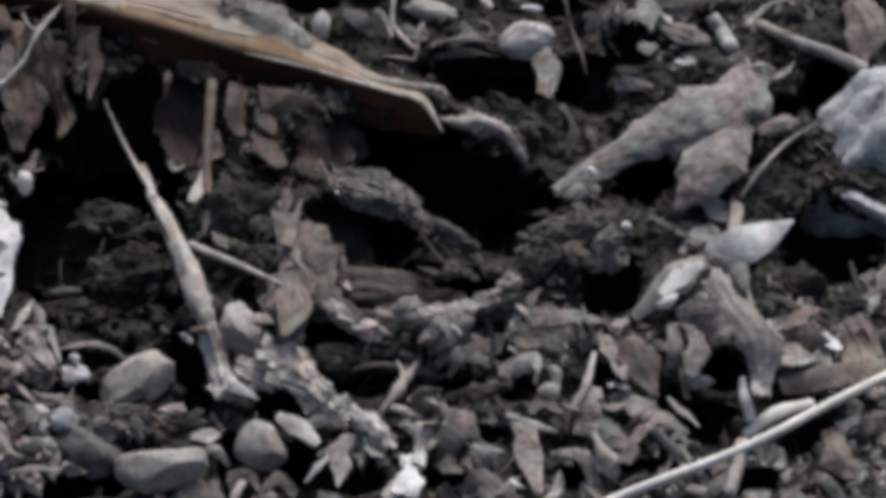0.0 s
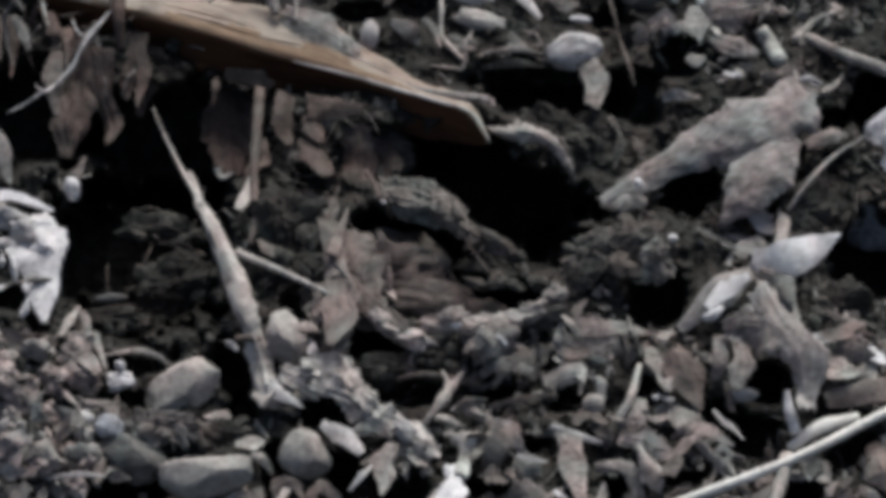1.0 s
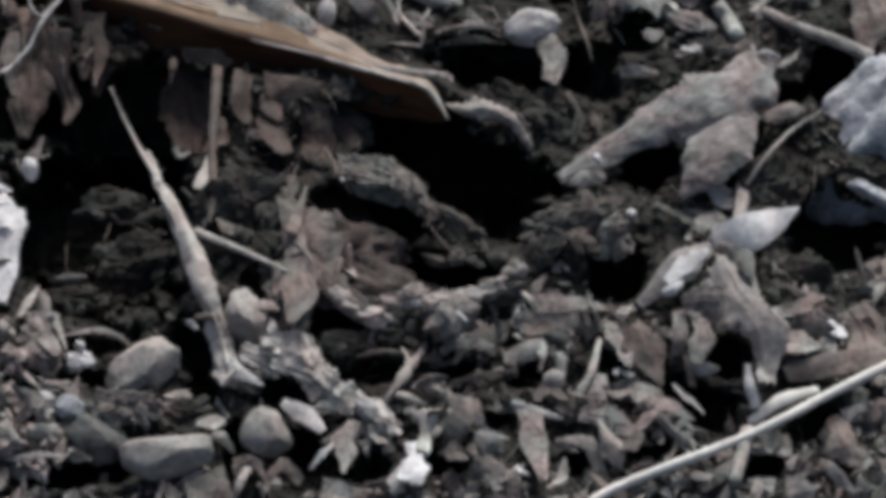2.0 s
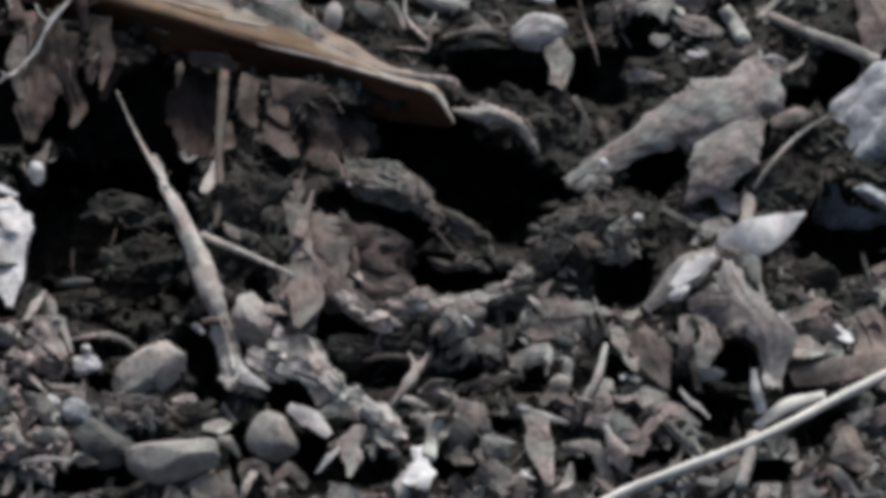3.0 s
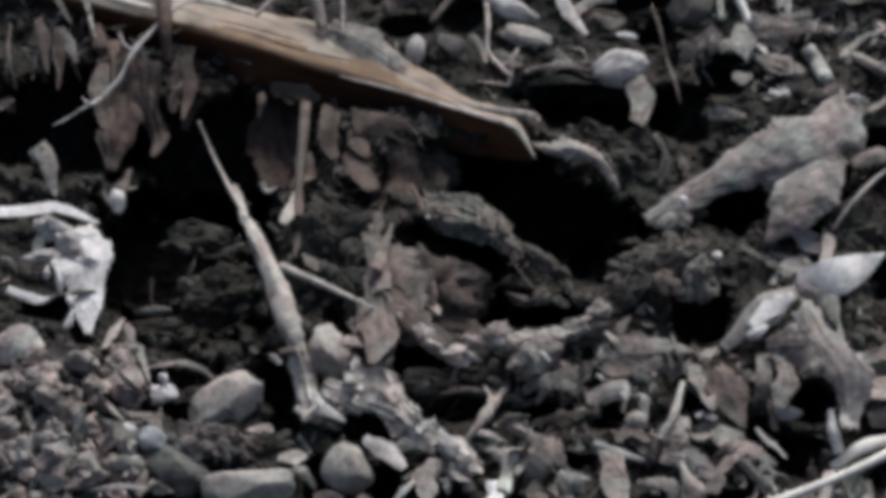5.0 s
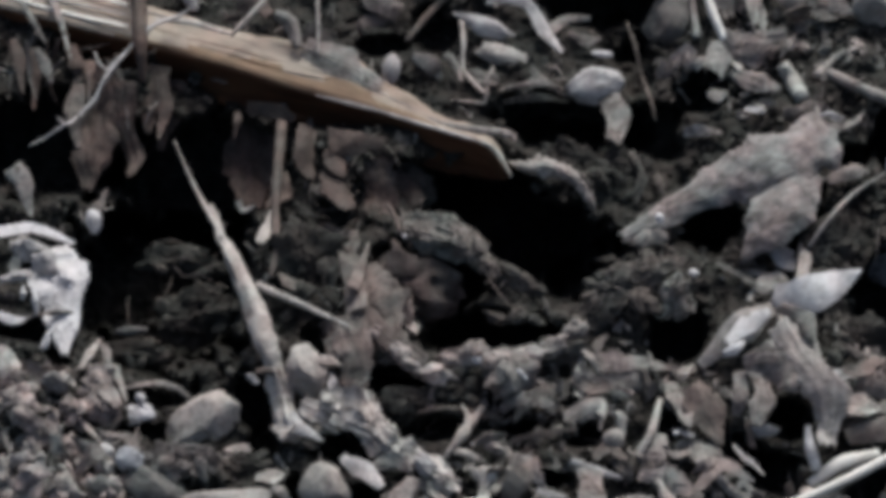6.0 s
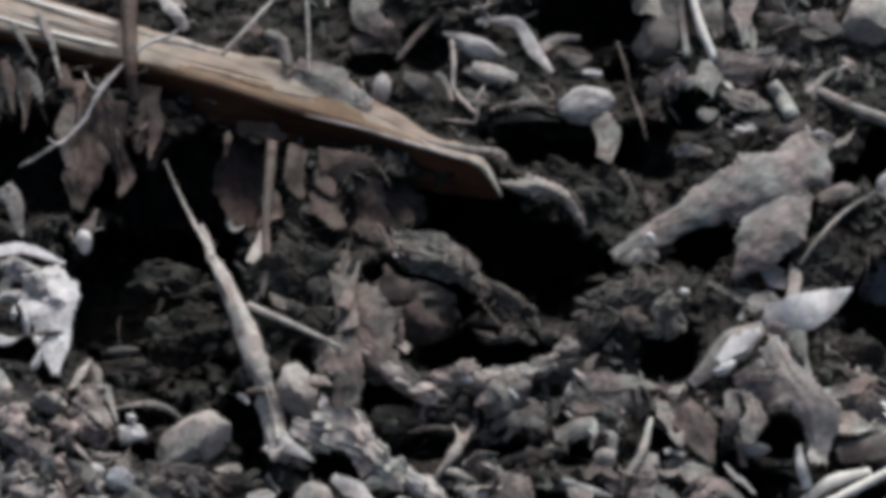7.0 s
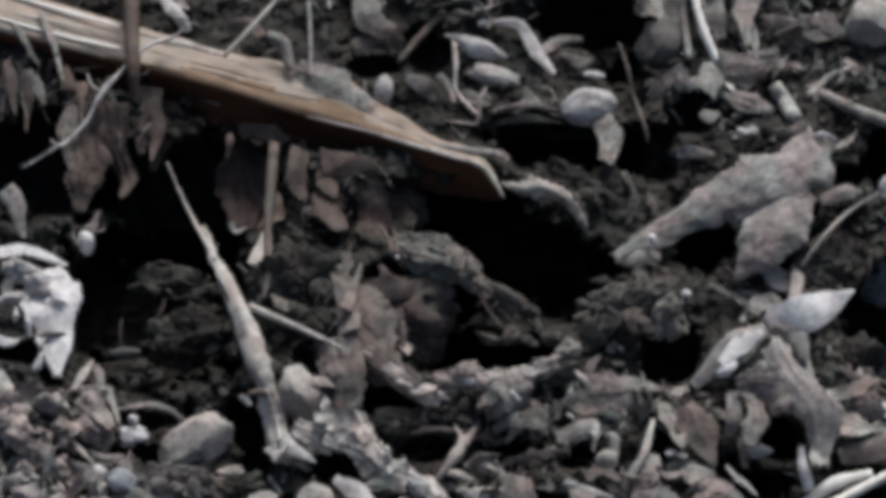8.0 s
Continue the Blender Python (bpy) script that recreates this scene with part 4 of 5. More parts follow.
thing("white_sliver", sheet([(-46, 586, 44), (-14, 596, 52), (12, 600, 52), (34, 594, 46)], [15, 18, 16, 5], curl=0.1, thick=7, crumple=3, rag=0.15, seed=42, roll=-24), WHITE, "torn white sliver on dark soil", "sliver", smooth=False)
clod = tagged(finish("ridge_clod", *lump(762, 456, 152, 64, turn=20, lift=34, seed=40, rough=0.5, fine=0.2, res=5, deep=0.8, facets=5), RIDGE, False), "grey crumbly clod bridging the burrow mouth", "clod")
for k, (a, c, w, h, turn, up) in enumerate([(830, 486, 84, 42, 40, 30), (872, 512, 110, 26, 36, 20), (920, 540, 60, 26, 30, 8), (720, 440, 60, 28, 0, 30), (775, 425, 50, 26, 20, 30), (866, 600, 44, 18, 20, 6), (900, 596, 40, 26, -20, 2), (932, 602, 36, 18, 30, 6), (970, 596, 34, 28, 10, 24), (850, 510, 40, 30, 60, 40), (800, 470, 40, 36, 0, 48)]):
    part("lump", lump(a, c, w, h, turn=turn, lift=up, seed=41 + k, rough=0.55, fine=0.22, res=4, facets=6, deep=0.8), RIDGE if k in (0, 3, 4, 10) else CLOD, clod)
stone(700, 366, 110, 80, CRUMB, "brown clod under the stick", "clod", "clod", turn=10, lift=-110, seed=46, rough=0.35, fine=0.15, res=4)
stone(215, 622, 60, 18, DSTONE, "thin pale chip in the hollow", "chip", "chip", turn=-4, lift=10, seed=49)


def crumbly(u, v, w, h, mat, label, turn=0, lift=0, seed=0, bits=6, spread_=0.5):
    """A rough clod with smaller crumbs stuck to it."""
    soft = mat is BROWN
    ob = tagged(finish("clod", *lump(u, v, w, h, turn=turn, lift=lift, seed=seed, rough=0.45, fine=0.05 if soft else 0.18, res=5, facets=0 if soft else 4, deep=0.7), mat, soft), label, "clod")
    r = random.Random(seed)
    for k in range(bits):
        a, d = r.uniform(0, 2 * math.pi), r.uniform(0.2, spread_)
        s = r.uniform(0.16, 0.3) * min(w, h) + 8
        part("crumb", lump(u + d * w * math.cos(a), v + d * h * math.sin(a), s * r.uniform(1, 2), s, turn=r.uniform(0, 180), lift=lift + 0.16 * h * (1.2 - d), seed=seed + k + 1, rough=0.5, fine=0.15, facets=4, res=3), mat, ob)
    return ob


crumbly(1120, 540, 170, 84, CLOD, "spiky grey soil clod beside the burrow", -16, 24, 200, 9)
crumbly(1180, 556, 66, 96, RIDGE, "ragged grey soil clod over a gap", 14, 30, 212, 6)
crumbly(1040, 590, 90, 60, CLOD, "rough grey clod at the burrow's side", -30, 10, 224, 5)
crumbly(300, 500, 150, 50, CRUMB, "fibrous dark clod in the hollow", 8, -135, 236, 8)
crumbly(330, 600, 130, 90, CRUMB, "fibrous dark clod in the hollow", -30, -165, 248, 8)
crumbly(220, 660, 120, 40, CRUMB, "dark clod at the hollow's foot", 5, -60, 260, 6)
thing("soil_bank", sheet([(540, 430, -60), (580, 496, -14), (614, 560, 10), (650, 620, 22), (690, 668, 14)], [40, 120, 150, 104, 30], curl=0.22, crumple=9, rag=0.3, thick=14, seed=275, m=41, n=70, pleat=7, folds=2.4), BROWN, "smooth slope of fine brown soil beside the lower hole", "soil")
thing("soil_bank", sheet([(652, 496, 8), (676, 560, 26), (694, 616, 20)], [40, 70, 30], curl=0.4, crumple=8, rag=0.4, thick=12, seed=276, m=25, pleat=5), BROWN, "smooth slope of fine brown soil beside the lower hole", "soil")
crumbly(530, 500, 110, 130, CRUMB, "dull clod between root and hole", -20, 4, 284, 8)
crumbly(640, 390, 110, 100, CLOD, "dull clod at the burrow's mouth", 0, -105, 296, 9)
crumbly(545, 372, 70, 60, CLOD, "dull clod behind the hanging root", 0, -85, 297, 6)
crumbly(980, 660, 110, 50, CLOD, "grey clod on the rim between holes", -10, 22, 308, 6)
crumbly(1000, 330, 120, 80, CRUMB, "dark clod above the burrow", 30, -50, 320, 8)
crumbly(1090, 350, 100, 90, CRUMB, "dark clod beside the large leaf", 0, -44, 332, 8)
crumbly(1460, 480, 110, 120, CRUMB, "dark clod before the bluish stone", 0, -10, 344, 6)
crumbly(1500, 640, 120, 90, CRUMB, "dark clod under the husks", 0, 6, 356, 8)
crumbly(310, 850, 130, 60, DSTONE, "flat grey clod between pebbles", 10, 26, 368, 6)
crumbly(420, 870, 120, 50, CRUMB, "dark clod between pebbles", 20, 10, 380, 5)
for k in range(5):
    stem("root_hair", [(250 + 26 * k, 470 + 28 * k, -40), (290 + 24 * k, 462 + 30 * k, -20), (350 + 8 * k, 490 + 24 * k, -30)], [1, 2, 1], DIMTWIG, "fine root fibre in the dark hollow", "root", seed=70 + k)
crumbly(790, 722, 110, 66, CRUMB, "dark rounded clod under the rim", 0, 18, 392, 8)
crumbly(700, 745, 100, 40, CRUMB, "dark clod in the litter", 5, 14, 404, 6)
rim = tagged(finish("bark_crust", *tube([(884, 322, 40), (926, 334, 60), (968, 336, 66), (1000, 352, 60), (1024, 384, 40), (1034, 408, 10)], [4, 10, 14, 12, 8, 3], seed=420, knob=0.6, sides=16, n=50), TAN), "pale crusty bark rim above the burrow", "bark")
part("flake", sheet([(936, 328, 76), (966, 330, 84), (998, 348, 74)], [8, 14, 6], curl=0.5, crumple=2, seed=421, rag=0.4, thick=3), TWIG, rim, "paler bark flake")
scrap = tagged(finish("white_scrap", *sheet([(828, 912, 64), (826, 950, 76), (810, 1000, 60)], [40, 48, 40], curl=0.3, crumple=12, seed=430, rag=0.35, thick=8), WHITE, False), "white torn scrap standing in the litter", "scrap")
part("torn_strip", sheet([(842, 864, 44), (840, 900, 58), (834, 940, 56)], [40, 26, 30], curl=0.3, crumple=6, seed=431, rag=0.4, thick=5), TWIG, scrap, "pale torn strip")
part("torn_strip", sheet([(800, 950, 40), (790, 985, 50), (796, 1010, 36)], [16, 24, 20], curl=0.3, crumple=6, seed=432, rag=0.4, thick=5), HUSK, scrap)




def rim_bit(u, v, w, h, turn, up, seed):
    part("lump", lump(u, v, w, h, turn=turn, lift=up, seed=seed, rough=0.5, fine=0.2, facets=2, res=4, deep=0.8), HEAP, lip)


lip = tagged(finish("soil_bank", *lump(745, 690, 90, 36, turn=14, lift=40, seed=700, rough=0.5, fine=0.15, facets=6, res=4), HEAP, False), "pale scalloped soil bank before the lower hole", "soil")
rim_bit(660, 636, 60, 30, 48, 46, 701)
rim_bit(698, 664, 60, 32, 36, 44, 702)
rim_bit(790, 676, 60, 34, 0, 46, 703)
rim_bit(824, 660, 44, 38, 10, 52, 704)
rim_bit(866, 674, 60, 34, -6, 48, 705)
rim_bit(912, 664, 70, 28, -10, 44, 706)
rim_bit(962, 648, 60, 30, -24, 40, 707)
rim_bit(1000, 622, 50, 34, -40, 34, 708)
rim_bit(640, 606, 44, 28, 60, 46, 709)
rim_bit(880, 704, 60, 54, 10, 40, 710)


root_mat("root_fibres", [(590, 500, 90, 110, 12, 34), (650, 570, 70, 110, 10, 34), (530, 430, 80, 90, 8, 10)], FIBRE, "mat of fine brown root fibres beside the burrow", 3, 200)
root_mat("root_fibres", [(330, 500, 110, 70, 14, -130), (250, 600, 130, 80, 10, -140)], FIBRE, "mat of fine root fibres in the dark hollow", 4, 500)
root_mat("root_fibres", [(770, 450, 90, 40, 9, 44), (1110, 530, 110, 60, 16, 40)], FIBRE, "fine root fibres over the crumbly clods", 5)
root_mat("root_fibres", [(610, 330, 120, 70, 10, 10), (120, 170, 150, 90, 12, 50)], FIBRE, "fine root fibres hanging under the stick", 6, 200)


# ---- litter over the ground ----
def depth_of(u, v):
    return lie(u, v, True) - lie(u, v)


# Things that lie open, with no litter on them: centre and half axes.
CLEAR = [(1035, 190, 84, 66), (870, 104, 110, 60), (1430, 545, 110, 56), (1290, 630, 96, 66), (1380, 705, 110, 90), (1385, 178, 50, 50), (1530, 200, 100, 50), (1230, 50, 60, 80),
         (387, 930, 116, 62), (566, 900, 96, 74), (344, 780, 96, 64), (226, 760, 60, 40), (1165, 72, 60, 60), (945, 90, 70, 60), (670, 815, 130, 84), (480, 730, 80, 90),
         (820, 680, 130, 44), (1300, 350, 200, 110), (1480, 350, 80, 40), (1420, 830, 40, 70), (1500, 870, 110, 50), (1560, 50, 80, 60), (1140, 530, 110, 90), (240, 720, 110, 30),
         (820, 935, 56, 76), (806, 800, 50, 56), (1036, 925, 56, 84), (1138, 795, 40, 60), (1066, 806, 44, 36), (1610, 400, 110, 110), (1620, 160, 60, 70),
         (710, 70, 116, 66), (60, 60, 220, 90)]


def scatter(count, seed, most, keep, tidy=False):
    """Places on open ground, with a chance that keep(u, v) gives; tidy: none on the things that lie open."""
    r = np.random.RandomState(seed)
    u, v, luck = r.uniform(-180, 1780, count), r.uniform(-120, 1100, count), r.rand(count)
    ok = (depth_of(u, v) < most) & (luck < keep(u, v))
    if tidy:
        for cu, cv, a, b in CLEAR:
            ok &= ((u - cu) / a) ** 2 + ((v - cv) / b) ** 2 > 1
    return u[ok], v[ok], r


def dice(a, b):
    """A random source that belongs to one place."""
    return np.random.RandomState(int(abs(a) * 131 + abs(b) * 7919) % 2 ** 31)


def joined(name, pieces, mat, label, category):
    verts, faces, k = [], [], 0
    for vs, fs in pieces:
        verts.append(vs)
        faces += [tuple(i + k for i in f) for f in fs]
        k += len(vs)
    me = bpy.data.meshes.new(name)
    me.from_pydata(np.concatenate(verts).tolist(), [], faces)
    me.materials.append(mat)
    me.polygons.foreach_set("use_smooth", [False] * len(me.polygons))
    me.update()
    return tagged(new(name, me), label, category, kind="stuff")


def unit_ball(level):
    bm = bmesh.new()
    bmesh.ops.create_icosphere(bm, subdivisions=level, radius=1.0)
    co = np.array([tuple(x.co) for x in bm.verts])
    fs = [tuple(x.index for x in f.verts) for f in bm.faces]
    bm.free()
    return co, fs


def to_world(p):
    """Rows of (u, v, h) as places in metres."""
    k = 1 - np.clip(p[:, 2] * UNIT, -0.1, 0.1) / FAR
    ax, au, an = (np.array(a) for a in (AX, AU, AN))
    return ((p[:, 0] - MID_U) * UNIT * k)[:, None] * ax + ((MID_V - p[:, 1]) * UNIT * k)[:, None] * au + (p[:, 2] * UNIT)[:, None] * an


def turned(r):
    q = r.normal(size=4)
    w, x, y, z = q / np.linalg.norm(q)
    return np.array([[1 - 2 * (y * y + z * z), 2 * (x * y - z * w), 2 * (x * z + y * w)], [2 * (x * y + z * w), 1 - 2 * (x * x + z * z), 2 * (y * z - x * w)],
                     [2 * (x * z - y * w), 2 * (y * z + x * w), 1 - 2 * (x * x + y * y)]])


def crumbs():
    ball, fs = unit_ball(2)
    u, v, r = scatter(15000, 11, 150, lambda a, b: 0.45 + 0.1 * (b > 560))
    H = lie(u, v)
    out = []
    for a, b, h in zip(u, v, H):
        r = dice(a, b)
        s = 3.5 + 5.0 * r.rand() ** 2 + (9 * r.rand() if r.rand() < 0.12 else 0)
        p = ball * (1 + 0.45 * (r.rand(len(ball), 1) - 0.5)) * np.array([s, s * r.uniform(0.6, 1), s * r.uniform(0.5, 0.9)])
        out.append((to_world(p @ turned(r).T + np.array([a, b, h + 0.35 * s])), fs))
    joined("soil_crumbs", out, CRUMB, "loose grey-brown crumbs of soil", "soil crumbs")


def flake_piece(r, a, b, h, size, long, way=None):
    """A thin torn shard with a crease and sharp corners."""
    n = r.randint(5, 8)
    ang = np.sort(np.arange(n) * 2 * math.pi / n + r.uniform(-0.45, 0.45, n))
    rad = r.uniform(0.55, 1.15, n)
    if way is not None:
        ang[0], rad[0], ang[n // 2], rad[n // 2] = 0.0, 1.15, math.pi, 1.1
    ring = np.stack([size * rad * np.cos(ang), size / long * rad * np.sin(ang), np.zeros(n)], -1)
    ring[:, 2] = -np.abs(ring[:, 1]) * r.uniform(0, 0.45) + 0.35 * size * r.uniform(-1, 1) * (ring[:, 0] / size) ** 2 + 0.08 * size * r.normal(size=n)
    mid = np.array([[0.2 * size * r.uniform(-1, 1), 0, 0.05 * size]])
    thick = max(2.0, 0.16 * size * r.uniform(0.5, 1.3))
    p = np.concatenate([ring, mid, ring * np.array([0.92, 0.92, 1]) - [0, 0, thick], mid - [0, 0, thick]])
    turn, ti, to = r.uniform(0, math.pi * 2), r.normal(0.3, 0.6), r.normal(0, 0.5)
    if way is not None:
        turn, ti, to = radians(way), 0.3 + 0.35 * ti, 0.35 * to
    cz, sz, cx, sx, cy, sy = math.cos(turn), math.sin(turn), math.cos(ti), math.sin(ti), math.cos(to), math.sin(to)
    lean = np.array([[1, 0, 0], [0, cx, -sx], [0, sx, cx]]) @ np.array([[cy, 0, sy], [0, 1, 0], [-sy, 0, cy]])
    p = p @ (lean @ np.array([[cz, -sz, 0], [sz, cz, 0], [0, 0, 1]])).T + np.array([a, b, h])
    fs = []
    for i in range(n):
        k = (i + 1) % n
        fs += [(i, n, k), (n + 1 + i, n + 1 + k, 2 * n + 1), (i, k, n + 1 + k, n + 1 + i)]
    return to_world(p), fs


def open_ground(a, b):
    low = np.clip((b - 640) / 120, 0, 1) * np.where((a > 560) | (b > 800), 1, 0.5)
    top = np.clip((330 - b) / 120, 0, 1) * np.where(a > 620 + 1.2 * b, 0.36, 0)
    right = np.clip((a - 1050) / 150, 0, 1) * 0.5
    bare = np.where((a > 1030) & (a < 1330) & (b > 170) & (b < 430), 0.15, 1)
    return np.clip(low + top + right + 0.06, 0, 1) * bare


def flakes():
    u, v, _ = scatter(11500, 23, 70, lambda a, b: 0.6 * open_ground(a, b), True)
    H = lie(u, v)
    out = []
    for a, b, h in zip(u, v, H):
        r = dice(a, b)
        out.append(flake_piece(r, a, b, h + r.uniform(3, 20), r.uniform(7, 16) if r.rand() < 0.55 else r.uniform(16, 34), r.uniform(1.0, 3) if r.rand() < 0.75 else r.uniform(3, 9)))
    joined("litter_flakes", out, FLAKE, "fine grey-brown shards of leaf and bark", "litter")


def curled_scrap(r, a, b, size):
    """A small curled leaf scrap."""
    turn, half = r.uniform(0, 2 * math.pi), size
    du, dv = half * math.cos(turn), half * math.sin(turn)
    up = r.uniform(14, 40)
    path = [(a - du, b - dv, up + r.uniform(-14, 14)), (a + r.uniform(-6, 6), b + r.uniform(-6, 6), up + r.uniform(0, 14)), (a + du, b + dv, up + r.uniform(-14, 14))]
    w = size * r.uniform(0.5, 1.3)
    return sheet(path, [w * r.uniform(0.1, 0.8), w, w * r.uniform(0.02, 0.2)], curl=r.uniform(-0.2, 0.35), thick=3, seed=int(r.randint(9999)), rag=0.5, crumple=r.uniform(4, 12), roll=math.copysign(1, -du) * r.uniform(-35, 65), n=12, m=9)


def chips():
    """Larger shards, each a thing of its own."""
    u, v, _ = scatter(2600, 37, 60, lambda a, b: 0.5 * open_ground(a, b), True)
    H = lie(u, v)
    for k, (a, b, h) in enumerate(zip(u[:360], v[:360], H[:360])):
        r = dice(a, b)
        warm = r.rand() < 0.18
        if k % 3 == 0:
            geo, name = flake_piece(r, a, b, h + r.uniform(16, 40), r.uniform(20, 46), r.uniform(1.0, 3)), "bark_chip"
        else:
            geo, name = curled_scrap(r, a, b, r.uniform(20, 46)), "leaf_scrap"
        word = "curled scrap of dead leaf" if k % 3 else "shard of bark"
        tagged(finish(name, *geo, RUST if warm else CHIP, smooth=False), "small " + ("brown " if warm else "grey ") + word, "leaf scrap" if k % 3 else "bark chip", "leaf scraps in the litter" if k % 3 else "shards of bark in the litter")


def torn_root():
    """A jumble of pale torn wood by the round pebble, piece by piece."""
    r = np.random.RandomState(77)
    base = pivot_thing("torn_root", "pale torn root pieces heaped beside a pebble", "root", 660, 810)
    slabs = [([(552, 752, 60), (612, 762, 76), (684, 806, 66)], [34, 56, 34]), ([(636, 780, 70), (702, 826, 72), (772, 886, 44)], [44, 58, 22]), ([(574, 776, 52), (640, 800, 60), (700, 846, 46)], [22, 34, 16]),
             ([(528, 758, 58), (552, 776, 66), (574, 796, 46)], [22, 40, 14]), ([(590, 738, 62), (622, 744, 74), (648, 764, 62)], [12, 26, 14])]
    for k, (path, widths) in enumerate(slabs):
        finish("splinter", *sheet(path, widths, curl=0.35, thick=12, seed=778 + k, rag=0.6, crumple=9, pleat=7, folds=2.2, m=21, n=44), PALEWOOD, False, parent=base)
    for k, (a, b, w, h, turn) in enumerate([(604, 752, 44, 36, 60), (650, 786, 46, 34, 30), (700, 836, 42, 48, 20), (738, 858, 48, 32, 40), (774, 890, 42, 34, 15)]):
        finish("fragment", *lump(a, b, w, h, turn=turn, lift=62 - 4 * k, seed=790 + k, rough=0.6, fine=0.1, facets=6, res=4, deep=0.6), HUSK if k == 3 else PALEWOOD, False, parent=base)
    for k in range(6):
        f = k / 5
        a, b = 566 + 206 * f + r.uniform(-14, 14), 746 + 134 * f + r.uniform(-18, 18)
        geo = flake_piece(r, a, b, high(a, b) + r.uniform(60, 84), r.uniform(10, 22), r.uniform(1.2, 2.6), way=r.uniform(-10, 80))
        finish("fragment", *geo, HUSK if k % 3 == 1 else PALEWOOD, smooth=False, parent=base)


def pivot_thing(name, label, category, u, v):
    e = new(name)
    e.location = at(u, v, high(u, v))
    return tagged(e, label, category)


def heap():
    """Warm-toned crumbs heaped by the white flake."""
    r = np.random.RandomState(51)
    for i in range(64):
        a, b = r.uniform(-70, 190), r.uniform(690, 960)
        w = r.uniform(26, 66)
        if i % 3 == 0:
            thing("heap_flake", curled_scrap(r, a, b, 0.55 * w), HEAP, "pinkish-brown curled flake in a small heap", "flake", smooth=False)
        else:
            stone(a, b, w, w * r.uniform(0.6, 1.0), HEAP, "pinkish-brown crumb in a small heap", "crumb", "heap_crumb", turn=r.uniform(0, 180), lift=r.uniform(10, 34), seed=100 + i, rough=0.6, facets=4, res=4, fine=0.2)



# ---- single scraps: where each begins, bends and ends, and how wide it is ----
SEEDS = iter(range(500, 900))


def scrap(begin, bend, end, wide, mat, label):
    seed = next(SEEDS)
    r = random.Random(seed)
    up = 34 if wide > 20 else 42
    path = [(*begin, up + r.uniform(-8, 4)), (*bend, up + r.uniform(6, 16)), (*end, up + r.uniform(-8, 6))]
    geo = sheet(path, [wide * r.uniform(0.35, 0.8), wide * 0.98, wide * r.uniform(0.1, 0.4)], curl=r.uniform(0, 0.3), thick=3, seed=seed, rag=0.45, crumple=0.12 * wide + 2, roll=math.copysign(r.uniform(-8, 34), begin[0] - end[0]), n=20, m=11, pleat=0.04 * wide)
    thing("leaf_scrap", geo, mat, label, "leaf scrap", "leaf scraps in the litter", smooth=False)


scrap((126, 690), (142, 662), (160, 640), 18, TWIG, "pale bent leaf edge on the heap")
scrap((158, 642), (186, 680), (208, 744), 22, LEAF, "brown bent leaf edge on the heap")
scrap((140, 700), (166, 720), (190, 760), 40, HEAP, "flat pinkish leaf scrap on the heap")
scrap((1166, 700), (1180, 740), (1194, 800), 46, LEAF, "upright grey leaf scrap")
scrap((1205, 730), (1235, 765), (1262, 815), 58, RUST, "pinkish leaf scrap with pale edge")
scrap((1182, 792), (1196, 802), (1210, 806), 24, HUSK, "small pale leaf chip")
scrap((1118, 870), (1160, 885), (1216, 905), 56, TWIG, "pale four-cornered leaf scrap")
scrap((1214, 900), (1250, 858), (1318, 888), 44, LEAF, "grey folded leaf scrap")
scrap((1282, 820), (1306, 845), (1336, 880), 16, HUSK, "thin pale leaf sliver")
scrap((1280, 905), (1300, 888), (1322, 910), 20, LEAF, "small bent leaf chip")
scrap((1466, 700), (1490, 696), (1518, 690), 40, HUSK, "pale leaf chip by the brown strip")
scrap((1462, 738), (1500, 752), (1545, 764), 46, TWIG, "pale folded leaf scrap")
scrap((1508, 714), (1545, 724), (1578, 738), 28, LEAF, "grey leaf strip in the litter")
scrap((1552, 716), (1568, 730), (1582, 746), 34, WHITE, "small bright white leaf chip")
scrap((1572, 888), (1580, 925), (1606, 968), 56, RUST, "pinkish leaf scrap under the straw")
scrap((1548, 966), (1570, 985), (1600, 1012), 24, TWIG, "pale leaf sliver under the straw")
scrap((1312, 982), (1350, 988), (1396, 980), 16, TWIG, "thin pale strip under the straw")
scrap((712, 886), (702, 925), (694, 968), 46, LEAF, "upright pale leaf scrap")
scrap((680, 912), (662, 936), (640, 966), 16, HUSK, "thin pale sliver by the pebble")
scrap((742, 884), (768, 890), (796, 886), 16, HUSK, "short pale sliver in the litter")
scrap((716, 824), (738, 848), (764, 876), 28, HUSK, "pale bluish leaf sliver")
scrap((790, 832), (820, 840), (848, 850), 20, TWIG, "pale strip below the broken twig")
scrap((856, 902), (890, 858), (935, 858), 20, TWIG, "arched tan leaf strip")
scrap((934, 900), (958, 908), (988, 914), 16, HUSK, "short pale sliver in the litter")
scrap((900, 850), (928, 872), (956, 902), 30, LEAF, "grey leaf strip in the litter")
scrap((930, 955), (956, 975), (976, 1010), 56, LEAF, "pale grey leaf scrap")
scrap((1000, 966), (1012, 974), (1024, 980), 18, WHITE, "tiny white leaf chip")
scrap((978, 768), (1046, 752), (1052, 790), 34, TWIG, "curled tan leaf with lit top")
scrap((1064, 762), (1082, 770), (1088, 806), 18, TWIG, "small pale curl in the litter")
scrap((886, 818), (945, 800), (1004, 794), 14, DIMTWIG, "long dull strip in the litter")
